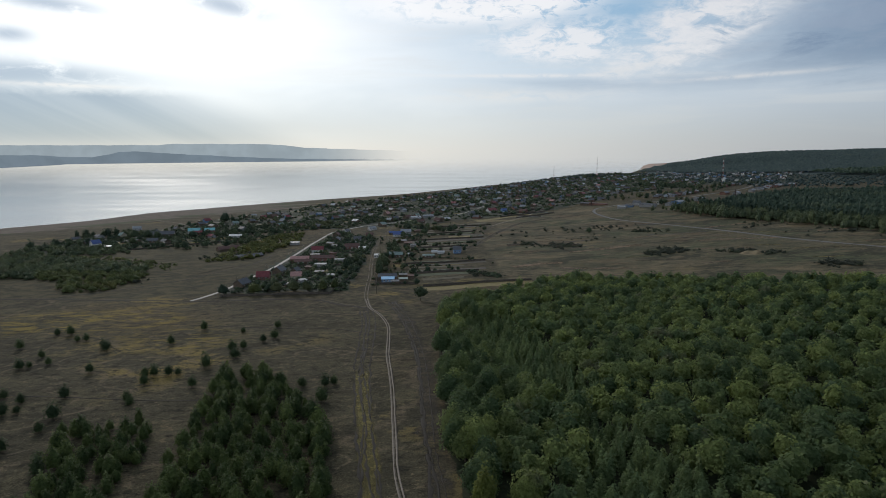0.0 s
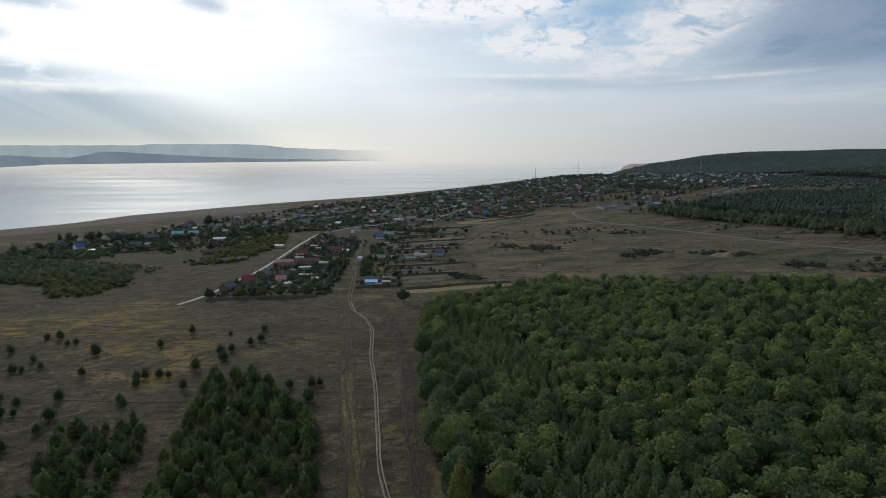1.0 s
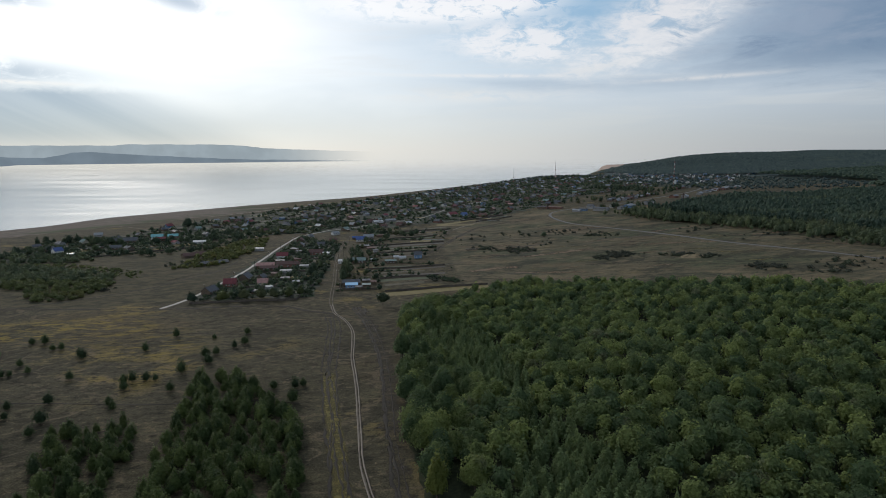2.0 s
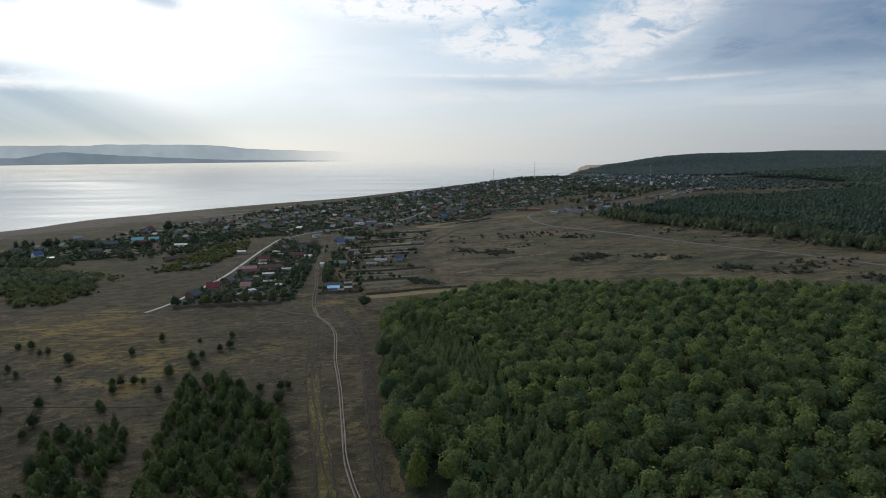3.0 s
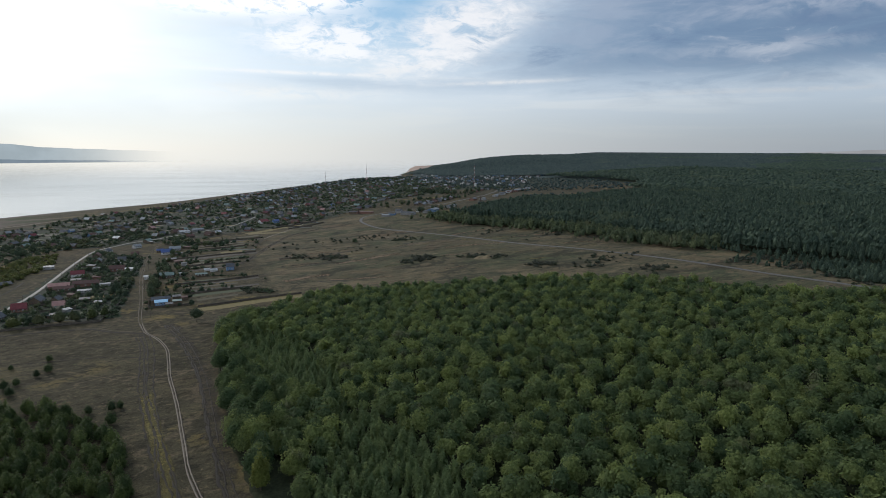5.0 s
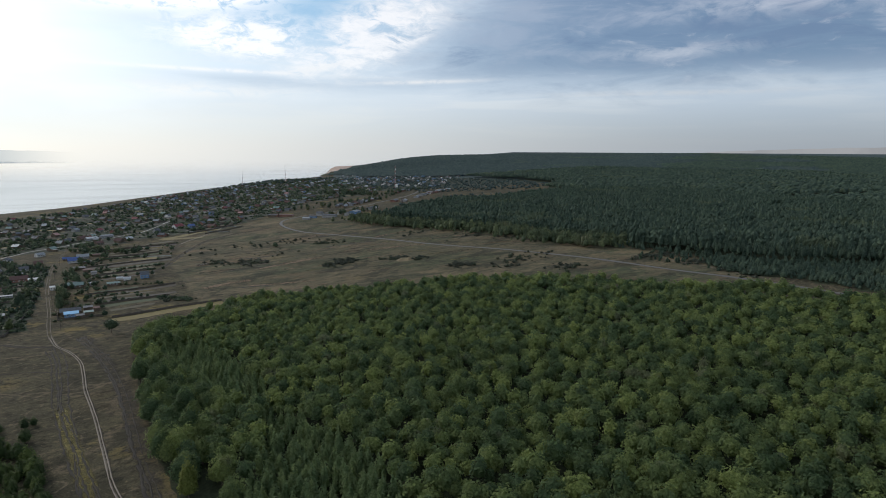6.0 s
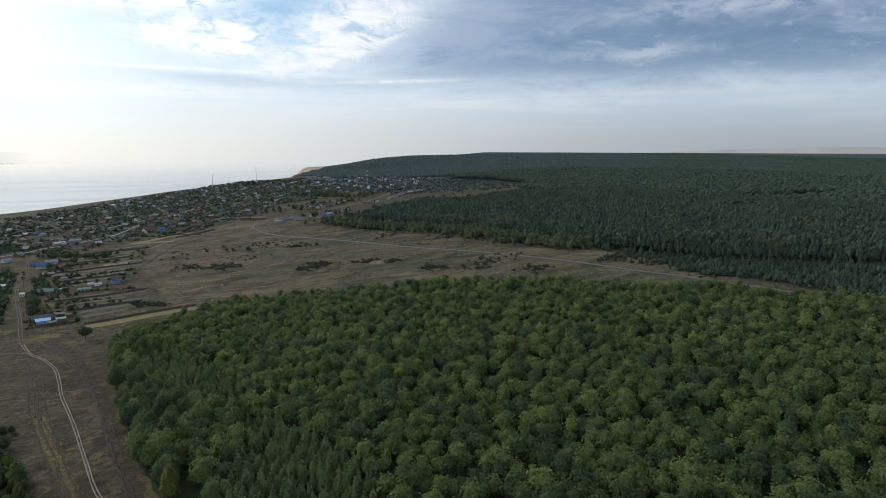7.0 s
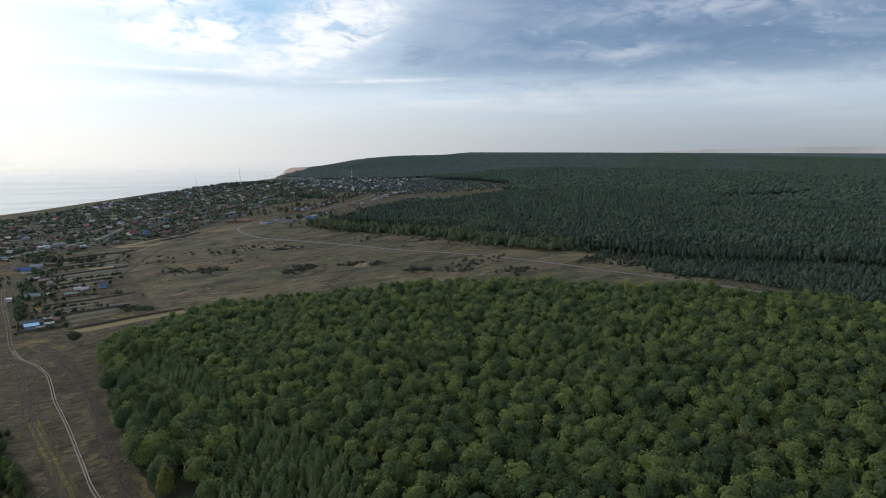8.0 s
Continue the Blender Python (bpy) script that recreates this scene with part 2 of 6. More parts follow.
def ground_paint(n):
    p, flat = place(n), stretched(n, 0.4, 8)
    mid, small, swath = n.noise(p, 0.07, 5, 0.6), n.noise(p, 0.6, 5, 0.7), n.noise(flat, 0.10, 5, 0.65)
    dry = n.mix(1.0, golden(n, grass_colour(n)), (0.96, 0.92, 0.92), "MULTIPLY")
    low = stretched(n, 0.55, 10)
    tan = n.mix(n.ramp(n.noise(low, 0.03, 5, 0.65), 0.40, 0.62), (0.078, 0.074, 0.046), (0.124, 0.102, 0.064))
    tan = n.mix(n.ramp(n.noise(low, 0.012, 4, 0.6), 0.50, 0.60, 0.0, 0.8), tan, (0.058, 0.070, 0.038))
    tan = n.mix(n.ramp(n.noise(low, 0.022, 5, 0.7), 0.55, 0.63, 0.0, 0.75), tan, (0.118, 0.082, 0.052))
    tuft = n.noise(low, 0.22, 7, 0.75)
    tan = n.mix(n.ramp(tuft, 0.50, 0.36, 0.0, 0.85), tan, (0.030, 0.031, 0.021))
    tan = n.mix(n.ramp(tuft, 0.55, 0.68, 0.0, 0.75), tan, (0.150, 0.122, 0.074))
    rust = n.noise(stretched(n, 0.28, 14), 0.07, 7, 0.75)
    tan = n.mix(n.ramp(rust, 0.55, 0.64, 0.0, 0.7), tan, (0.140, 0.102, 0.064))
    tan = n.mix(n.ramp(rust, 0.45, 0.34, 0.0, 0.85), tan, (0.034, 0.040, 0.026))
    ridge = n.noise(stretched(n, 0.55, 8), 0.035, 8, 0.82, 0.4)
    tan = n.mix(n.ramp(ridge, 0.49, 0.42, 0.0, 0.9), tan, (0.032, 0.033, 0.022))
    tan = n.mix(n.ramp(ridge, 0.54, 0.61, 0.0, 0.85), tan, (0.155, 0.120, 0.072))
    dry = n.mix(n.math("MULTIPLY", cover(n, "field"), n.ramp(mid, 0.25, 0.6, 0.5, 1.0)), dry, tan)
    damp = n.mix(n.ramp(n.noise(stretched(n, 0.6, 8), 0.12, 8, 0.8), 0.42, 0.58), (0.026, 0.028, 0.017), (0.078, 0.066, 0.038))
    dry = n.mix(n.math("MULTIPLY", cover(n, "damp"), n.ramp(mid, 0.25, 0.6, 0.5, 0.95)), dry, damp)
    soil = n.mix(n.ramp(mid, 0.38, 0.62), (0.032, 0.039, 0.032), (0.054, 0.058, 0.048))
    soil = n.mix(n.ramp(swath, 0.48, 0.62), soil, (0.030, 0.045, 0.025))
    soil = n.mix(n.ramp(small, 0.56, 0.70, 0.0, 0.6), soil, (0.078, 0.074, 0.054))
    leafy = n.mix(n.ramp(small, 0.35, 0.7), (0.020, 0.026, 0.015), (0.040, 0.048, 0.026))
    # haze imitated in colour: woodland floor turns paler and bluer with distance
    hazy_leaf = n.mix(n.ramp(n.noise(flat, 0.02, 5, 0.65), 0.35, 0.65), (0.044, 0.064, 0.066), (0.064, 0.086, 0.086))
    leafy = n.mix(n.ramp(cover(n, "far"), 0.2, 0.8), leafy, hazy_leaf)
    sand = n.mix(n.ramp(mid, 0.35, 0.65), (0.088, 0.073, 0.062), (0.128, 0.106, 0.090))
    sand = n.mix(n.math("MULTIPLY", n.ramp(n.noise(flat, 0.03, 3), 0.42, 0.56), n.ramp(cover(n, "beach"), 0.95, 0.6)), sand, (0.046, 0.060, 0.030))
    cliff = n.mix(n.ramp(mid, 0.3, 0.7), (0.30, 0.225, 0.19), (0.42, 0.33, 0.28))
    edge = n.math("MULTIPLY", n.math("SUBTRACT", mid, 0.5), 0.9)
    colour = n.mix(n.ramp(n.math("ADD", cover(n, "soil"), edge), 0.35, 0.65), dry, soil)
    colour = n.mix(n.ramp(n.math("ADD", cover(n, "beach"), edge), 0.35, 0.6), colour, sand)
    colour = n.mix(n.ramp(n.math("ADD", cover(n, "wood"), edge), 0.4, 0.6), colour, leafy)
    return n.mix(n.ramp(cover(n, "cliff"), 0.4, 0.6), colour, cliff)


def ground_bump(n):
    p = place(n)
    return n.math("ADD", n.math("MULTIPLY", n.noise(p, 0.5, 4, 0.7), 0.5), n.math("MULTIPLY", n.noise(p, 0.05, 3), 2.5)), 0.6


M_GROUND = material("dry_grassland", ground_paint, 1.0, bump=ground_bump, spec=0.1)


def foliage(name, dark, light, odd, odd_share=0.62, vary=0.085, grain=1.3, thin_share=0.2, mottle=0.75):
    """Leaves: tone changes by tree, spray and leaf, with shaded gaps between sprays painted in."""
    def paint(n):
        p = place(n)
        own = n.math("FRACT", n.math("ADD", n.add("ShaderNodeObjectInfo").outputs["Random"], cover(n, "tint")))
        tone = n.math("ADD", n.math("MULTIPLY", n.noise(p, vary, 2, 0.5), 0.6), n.math("MULTIPLY", own, 0.4))
        colour = n.mix(n.ramp(tone, 0.30, 0.68), dark, light)
        colour = n.mix(n.math("MULTIPLY", n.ramp(n.noise(p, vary * 0.55, 2), odd_share, odd_share + 0.07), 0.75), colour, odd)
        colour = n.mix(n.ramp(own, 0.86, 0.97, 0.0, 0.6), colour, n.mix(1.0, light, (1.25, 1.2, 1.1), "MULTIPLY"))
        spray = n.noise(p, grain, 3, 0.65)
        # dark noise painted in for the shaded gaps between leaf clumps
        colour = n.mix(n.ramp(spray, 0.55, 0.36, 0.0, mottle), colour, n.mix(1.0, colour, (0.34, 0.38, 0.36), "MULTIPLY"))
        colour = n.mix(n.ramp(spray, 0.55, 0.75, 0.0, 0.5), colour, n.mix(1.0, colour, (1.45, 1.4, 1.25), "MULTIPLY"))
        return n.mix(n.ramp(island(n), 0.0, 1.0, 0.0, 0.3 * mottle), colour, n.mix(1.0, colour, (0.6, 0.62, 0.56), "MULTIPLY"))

    def relief(n):
        return n.math("MULTIPLY", n.noise(place(n), grain * 0.8, 3, 0.65), 0.9), 0.9
    mat = material(name, paint, 0.75, spec=0.2, bump=relief)
    # leaves let a little light through
    tree = mat.node_tree
    n = Nodes(tree, False)
    shader = next(k for k in tree.nodes if k.type == "BSDF_PRINCIPLED")
    out = next(k for k in tree.nodes if k.type == "OUTPUT_MATERIAL")
    thin = n.add("ShaderNodeBsdfTranslucent", {"Color": shader.inputs["Base Color"].links[0].from_socket})
    n.put(out.inputs[0], n.add("ShaderNodeMixShader", {0: thin_share, 1: shader.outputs[0], 2: thin.outputs[0]}).outputs[0])
    return mat


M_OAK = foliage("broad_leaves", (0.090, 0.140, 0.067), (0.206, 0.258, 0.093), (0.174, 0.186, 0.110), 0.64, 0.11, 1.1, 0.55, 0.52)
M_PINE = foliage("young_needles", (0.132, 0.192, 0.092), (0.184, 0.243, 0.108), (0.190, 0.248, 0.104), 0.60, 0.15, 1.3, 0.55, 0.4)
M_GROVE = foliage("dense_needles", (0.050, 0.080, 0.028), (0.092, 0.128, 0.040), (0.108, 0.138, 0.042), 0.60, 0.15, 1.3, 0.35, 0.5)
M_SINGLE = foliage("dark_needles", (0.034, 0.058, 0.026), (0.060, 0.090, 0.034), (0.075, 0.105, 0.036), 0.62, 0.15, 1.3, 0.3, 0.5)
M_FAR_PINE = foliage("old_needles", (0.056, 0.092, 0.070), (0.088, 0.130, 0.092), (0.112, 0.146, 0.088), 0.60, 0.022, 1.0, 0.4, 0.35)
# far foliage: distance haze is painted into its blue-grey green
M_HAZE_WOOD = foliage("haze_blue_leaves", (0.044, 0.070, 0.070), (0.064, 0.094, 0.088), (0.074, 0.102, 0.082), 0.60, 0.012, 0.3, 0.2, 0.25)
M_GARDEN = foliage("garden_leaves", (0.044, 0.070, 0.044), (0.084, 0.114, 0.062), (0.120, 0.128, 0.058), 0.58, 0.05, 1.3, 0.25, 0.55)
M_WILLOW = foliage("shrub_leaves", (0.080, 0.104, 0.040), (0.130, 0.152, 0.054), (0.17, 0.165, 0.058), 0.56, 0.05, 1.3, 0.3, 0.5)
M_EDGE = foliage("edge_leaves", (0.068, 0.096, 0.054), (0.112, 0.140, 0.070), (0.124, 0.130, 0.072), 0.6, 0.06, 1.3, 0.25, 0.5)
M_YELLOW = foliage("turning_leaves", (0.085, 0.105, 0.034), (0.145, 0.155, 0.048), (0.17, 0.15, 0.045), 0.62, 0.1, 1.3, 0.3, 0.5)
M_BIRCH = foliage("yellow_green_leaves", (0.16, 0.19, 0.05), (0.21, 0.235, 0.065), (0.19, 0.21, 0.055), 0.62, 0.1, 1.3, 0.5, 0.25)
M_SCRUB = foliage("dead_scrub", (0.052, 0.062, 0.048), (0.084, 0.094, 0.072), (0.070, 0.090, 0.054), 0.52, 0.06, 1.3, 0.3, 0.5)
M_BARK = material("bark", lambda n: n.mix(n.noise(place(n), 3.0, 4), (0.05, 0.04, 0.03), (0.12, 0.10, 0.08)), 0.95)


def grainy(name, a, b, scale=0.8, rough=0.85, metal=0.0, spread=0.35, spec=0.3):
    def paint(n):
        p = place(n)
        c = n.mix(n.ramp(n.noise(p, scale, 5, 0.65), 0.32, 0.68), a, b)
        c = n.mix(n.ramp(n.noise(p, scale * 6, 3), 0.35, 0.8, 0.0, 0.4), c, n.mix(1.0, c, (0.6, 0.58, 0.55), "MULTIPLY"))
        return n.mix(n.math("MULTIPLY", n.add("ShaderNodeObjectInfo").outputs["Random"], spread), c, n.mix(1.0, c, (0.6, 0.6, 0.62), "MULTIPLY"))
    return material(name, paint, rough, metal, spec=spec)




def broken(name, a, b, gaps, soft=0.35):
    """A worn trace in the grass: it thins out at its edges and breaks up along its length."""
    mat = grainy(name, a, b, 0.5, 0.95)
    n = Nodes(mat.node_tree, False)
    shader = next(k for k in mat.node_tree.nodes if k.type == "BSDF_PRINCIPLED")
    out = next(k for k in mat.node_tree.nodes if k.type == "OUTPUT_MATERIAL")
    p = place(n)
    worn = n.math("ADD", n.math("MULTIPLY", n.noise(p, 0.35, 5, 0.7), 0.8), n.math("MULTIPLY", n.noise(p, 0.05, 3), 0.6))
    shown = n.ramp(n.math("ADD", worn, n.math("MULTIPLY", cover(n, "mid"), 0.6)), gaps, gaps + soft)
    clear = n.add("ShaderNodeBsdfTransparent")
    n.put(out.inputs[0], n.add("ShaderNodeMixShader", {0: shown, 1: clear.outputs[0], 2: shader.outputs[0]}).outputs[0])
    return mat


M_TRACK = broken("pale_dust", (0.17, 0.148, 0.122), (0.25, 0.215, 0.175), 0.75)
M_RUT = broken("dark_rut", (0.022, 0.019, 0.016), (0.036, 0.031, 0.025), 0.76)
M_BARE = broken("bare_dark_earth", (0.040, 0.034, 0.027), (0.058, 0.050, 0.038), 1.10, 0.5)
M_FADED = broken("yellowed_grass", (0.092, 0.080, 0.024), (0.150, 0.122, 0.032), 1.02, 0.5)
M_CLAY = broken("bare_clay", (0.125, 0.084, 0.050), (0.175, 0.118, 0.070), 0.95, 0.5)
M_VERGE = broken("dusty_verge", (0.095, 0.080, 0.060), (0.13, 0.11, 0.085), 0.95)
M_ROAD = grainy("worn_asphalt", (0.074, 0.073, 0.072), (0.108, 0.106, 0.103), 0.3, 0.7)
M_CONCRETE = grainy("pale_concrete", (0.16, 0.155, 0.147), (0.225, 0.217, 0.205), 0.3, 0.7)
ROOFS = {
    "slate": grainy("slate_roof", (0.050, 0.056, 0.068), (0.100, 0.108, 0.124), 0.9, 0.6),
    "pale": grainy("pale_sheet_roof", (0.17, 0.19, 0.21), (0.27, 0.29, 0.31), 0.7, 0.55),
    "red": grainy("red_sheet_roof", (0.13, 0.026, 0.034), (0.19, 0.042, 0.05), 0.7, 0.5),
    "brown": grainy("rust_brown_roof", (0.085, 0.050, 0.046), (0.14, 0.082, 0.074), 0.8),
    "blue": grainy("blue_sheet_roof", (0.04, 0.075, 0.21), (0.07, 0.12, 0.30), 0.7, 0.5),
    "sky": grainy("light_blue_sheet_roof", (0.13, 0.36, 0.62), (0.20, 0.46, 0.72), 0.7, 0.5),
    "teal": grainy("teal_sheet_roof", (0.12, 0.36, 0.40), (0.20, 0.46, 0.48), 0.7, 0.5),
    "green": grainy("grey_green_roof", (0.13, 0.19, 0.18), (0.20, 0.27, 0.25), 0.7, 0.6),
    "pink": grainy("faded_pink_roof", (0.30, 0.17, 0.155), (0.42, 0.26, 0.24), 0.7),
    "white": grainy("white_roof", (0.34, 0.36, 0.38), (0.50, 0.51, 0.52), 0.7, 0.5),
}
WALLS = {
    "white": grainy("whitewashed_wall", (0.55, 0.54, 0.52), (0.72, 0.71, 0.69), 1.2),
    "wood": grainy("weathered_wood_wall", (0.10, 0.075, 0.055), (0.20, 0.155, 0.115), 1.5),
    "grey": grainy("grey_block_wall", (0.26, 0.26, 0.26), (0.36, 0.36, 0.355), 1.0),
    "brick": grainy("red_brick_wall", (0.20, 0.105, 0.085), (0.28, 0.155, 0.12), 1.4),
    "blue": grainy("blue_painted_wall", (0.12, 0.22, 0.38), (0.2, 0.3, 0.45), 1.2),
    "cream": grainy("cream_painted_wall", (0.45, 0.40, 0.30), (0.56, 0.50, 0.38), 1.2),
}
M_GLASS = material("window_glass", (0.03, 0.04, 0.05), 0.08, spec=0.6)
M_TRIM = material("white_frame", lambda n: n.mix(n.noise(place(n), 2.0, 3), (0.6, 0.6, 0.58), (0.8, 0.8, 0.78)), 0.6)
M_FENCE = grainy("grey_fence_boards", (0.07, 0.06, 0.05), (0.15, 0.13, 0.11), 1.0)
M_BRICK = grainy("sooty_brick", (0.06, 0.045, 0.04), (0.12, 0.08, 0.07), 2.0)
M_RED_STEEL = material("red_painted_steel", (0.30, 0.09, 0.08), 0.5, 0.0)
M_WHITE_STEEL = material("white_painted_steel", (0.7, 0.7, 0.7), 0.5, 0.0)
M_GREY_STEEL = material("galvanised_steel", (0.35, 0.36, 0.37), 0.5, 0.6)


def water_bump(n):
    p = stretched(n, 0.45, -35)
    calm = n.ramp(n.noise(stretched(n, 0.16, -36), 0.006, 5, 0.65), 0.40, 0.60, 0.25, 1.5)
    return n.math("MULTIPLY", n.math("MULTIPLY", n.noise(p, 0.25, 4, 0.6), 0.08), calm), 0.2


M_WATER = material("calm_wide_river", lambda n: n.mix(n.ramp(n.noise(place(n), 0.004, 4), 0.4, 0.65), (0.10, 0.10, 0.095), (0.13, 0.125, 0.115)),
                   lambda n: n.ramp(n.noise(stretched(n, 0.22, -38), 0.008, 5, 0.6), 0.38, 0.66, 0.12, 0.165), bump=water_bump, spec=0.7)
# far out the water turns clear with distance, standing in for bright haze
n = Nodes(M_WATER.node_tree, False)
wet = next(k for k in M_WATER.node_tree.nodes if k.type == "BSDF_PRINCIPLED")
out = next(k for k in M_WATER.node_tree.nodes if k.type == "OUTPUT_MATERIAL")
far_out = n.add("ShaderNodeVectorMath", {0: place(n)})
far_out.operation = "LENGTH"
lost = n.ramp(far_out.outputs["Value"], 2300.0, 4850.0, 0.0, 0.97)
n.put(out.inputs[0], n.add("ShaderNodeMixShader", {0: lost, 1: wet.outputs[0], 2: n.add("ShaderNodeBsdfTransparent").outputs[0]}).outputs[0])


# ---------------------------------------------------------------- mesh helpers
def mesh_of(name, verts, faces, mats, smooth=False):
    """A mesh from arrays; faces is one (m, 3) or (m, 4) array, or a list of such arrays with a material each."""
    me = bpy.data.meshes.new(name)
    groups = faces if isinstance(faces, list) else [faces]
    loops = np.concatenate([g.ravel() for g in groups]).astype(np.int32)
    sizes = np.concatenate([np.full(len(g), g.shape[1], np.int32) for g in groups])
    me.vertices.add(len(verts))
    me.vertices.foreach_set("co", np.asarray(verts, np.float32).ravel())
    me.loops.add(len(loops))
    me.loops.foreach_set("vertex_index", loops)
    me.polygons.add(len(sizes))
    me.polygons.foreach_set("loop_start", np.concatenate([[0], np.cumsum(sizes)[:-1]]).astype(np.int32))
    for mat in mats:
        me.materials.append(mat)
    me.polygons.foreach_set("material_index", np.concatenate([np.full(len(g), min(i, len(mats) - 1), np.int32) for i, g in enumerate(groups)]))
    me.polygons.foreach_set("use_smooth", np.full(len(sizes), smooth))
    me.update()
    me.validate()
    return me


def part(name, data, mat, parent, label=""):
    """Links a bmesh or a mesh as one object under parent."""
    if isinstance(data, bmesh.types.BMesh):
        me = bpy.data.meshes.new(name)
        data.to_mesh(me)
        data.free()
        me.materials.append(mat)
        data = me
    ob = new(name, data)
    ob.parent = parent
    return tagged(ob, label)


def thing(name, m, label, category, group=""):
    ob = new(name)
    ob.empty_display_size = 0.5
    ob.matrix_world = m
    return tagged(ob, label, category, group)


def box(bm, x0, y0, z0, x1, y1, z1):
    made = bmesh.ops.create_cube(bm, size=1.0)["verts"]
    for v in made:
        v.co = Vector(((x0 + x1) / 2 + v.co.x * (x1 - x0), (y0 + y1) / 2 + v.co.y * (y1 - y0), (z0 + z1) / 2 + v.co.z * (z1 - z0)))
    return made


def boxes(*rows):
    bm = bmesh.new()
    for r in rows:
        box(bm, *r)
    return bm


def sst(a, b, x):
    t = np.clip((np.asarray(x, float) - a) / (b - a), 0, 1)
    return t * t * (3 - 2 * t)


def inside(x, y, poly):
    """Which of the points lie in the polygon."""
    x, y = np.asarray(x, float), np.asarray(y, float)
    hit = np.zeros(x.shape, bool)
    for (x0, y0), (x1, y1) in zip(poly, poly[1:] + poly[:1]):
        cross = (y0 > y) != (y1 > y)
        hit ^= cross & (x < (x1 - x0) * (y - y0) / ((y1 - y0) or 1e-9) + x0)
    return hit


# ---------------------------------------------------------------- the lie of the land
WATER_Z = -25.0


def shore(x, y):
    """Metres inland from the water's edge."""
    s = (1.30 * x - y + 1903) / 1.641
    return s + 130 * np.exp(-((along(x, y) - 3500) / 180) ** 2)


def along(x, y):
    return 0.609 * x + 0.792 * y


def from_shore(a, s):
    """The place a metres along the bank and s metres inland."""
    s = s - 1159.7
    return a * 0.609 + s * 0.792, a * 0.792 - s * 0.609


def land(x, y):
    """Height of the ground: falls gently to the river and rises to the wooded plateau."""
    x, y = np.asarray(x, float), np.asarray(y, float)
    u = np.where(x > 300, 300 + 180 * (1 - np.exp(-np.maximum(x - 300, 0) / 180)), np.maximum(x, -331)) / 300
    v = (np.clip(y, -100, 897) - 300) / 300
    z = 12.25 * u - 5.38 * v + 5.55 * u * u + 1.16 * v * v
    s, r, a = shore(x, y), np.hypot(x, y), along(x, y)
    z = z + 70 * sst(1700, 4700, r) * sst(0, 800, s)
    # hollow between the village and the headland
    z = z - 16 * sst(1950, 2250, a) * (1 - sst(2900, 3120, a)) * (1 - sst(350, 900, s))
    # the far village lies lower than the fields
    z = z - (9 * sst(850, 1350, a) + 5 * sst(1350, 1900, a)) * (1 - sst(850, 1350, s)) * (1 - sst(2900, 3120, a))
    z = z - 90 * sst(3560, 3800, a) * (1 - sst(300, 900, s))
    z = z - 13 * sst(2980, 3100, a) * (1 - sst(3560, 3700, a)) * (1 - sst(140, 420, s))
    steep = sst(2900, 3200, a)
    k = sst(-125, 300, s) * (1 - steep) + sst(-20, 50, s) * steep
    z = -29 + (z + 29) * k
    # the bank turns a little from the line of the river
    z = z + 4.2 * np.clip((a - 560) / 220, -0.45, 0.15) * (1 - sst(120, 320, s)) * (1 - sst(1000, 1500, a))
    # low swells of the meadow
    swell = np.sin(x * 0.031 + 1.3) * np.sin(y * 0.043 + x * 0.011) + 0.6 * np.sin(x * 0.083 + y * 0.057)
    return z + 0.35 * swell * sst(150, 400, s) * (1 - sst(1500, 3000, r))


def height(x, y):
    return float(land(x, y))


PINE_WOOD = [(312, 812), (339, 710), (396, 562), (408, 462), (431, 396), (440, 349), (449, 298), (457, 256), (475, 225), (503, 202), (522, 171),
             (545, 120), (600, -50), (900, -500), (4900, -900), (4900, 4900), (1500, 4900), (1060, 3330), (960, 3000), (800, 2450),
             (860, 2200), (1050, 1900), (1150, 1600), (1080, 1300), (900, 1150), (740, 985), (600, 900), (540, 940), (431, 872), (345, 790)]
YOUNG_BELT = [(421, 286), (404, 232), (420, 195), (423, 150), (420, 88), (470, -20), (590, -40), (540, 120), (518, 171), (499, 202), (471, 225), (453, 256), (445, 290)]
OAK_WOOD = [(12, 60), (8, 120), (5, 150), (1, 180), (0, 219), (-1, 276), (1, 330), (6, 358), (30, 366), (45, 386), (89, 401), (122, 388),
            (169, 369), (216, 358), (254, 334), (287, 301), (312, 262), (338, 226), (362, 190), (380, 152), (394, 117), (406, 74), (440, -20), (330, -120), (90, -60)]
PINE_PATCHES = [[(43, 182), (56, 170), (68, 132), (70, 95), (62, 60), (22, 78), (20, 111), (32, 141)],
                [(9, 304), (31, 304), (45, 260), (53, 205), (46, 184), (36, 192), (29, 212), (13, 270)]]
VILLAGE = [from_shore(*q) for q in [(250, 400), (420, 360), (565, 300), (930, 225), (1300, 165), (1700, 105), (2000, 130), (2000, 420),
                                    (1560, 760), (1380, 780), (1150, 700), (1000, 730), (800, 715), (680, 640), (560, 560), (480, 500), (250, 480)]]
LOWER_BLOCK = [(-155, 420), (-66, 418), (-72, 690), (-130, 770), (-146, 640)]
FIELD = [(46, 430), (130, 410), (215, 362), (290, 300), (370, 200), (400, 190), (430, 330), (410, 450), (395, 560), (338, 700), (310, 810), (345, 790), (330, 880), (215, 960), (140, 900), (70, 800), (40, 620)]
DAMP = [(-460, 640), (-330, 640), (-270, 690), (-200, 700), (-165, 600), (-160, 420), (-230, 405), (-420, 440)]
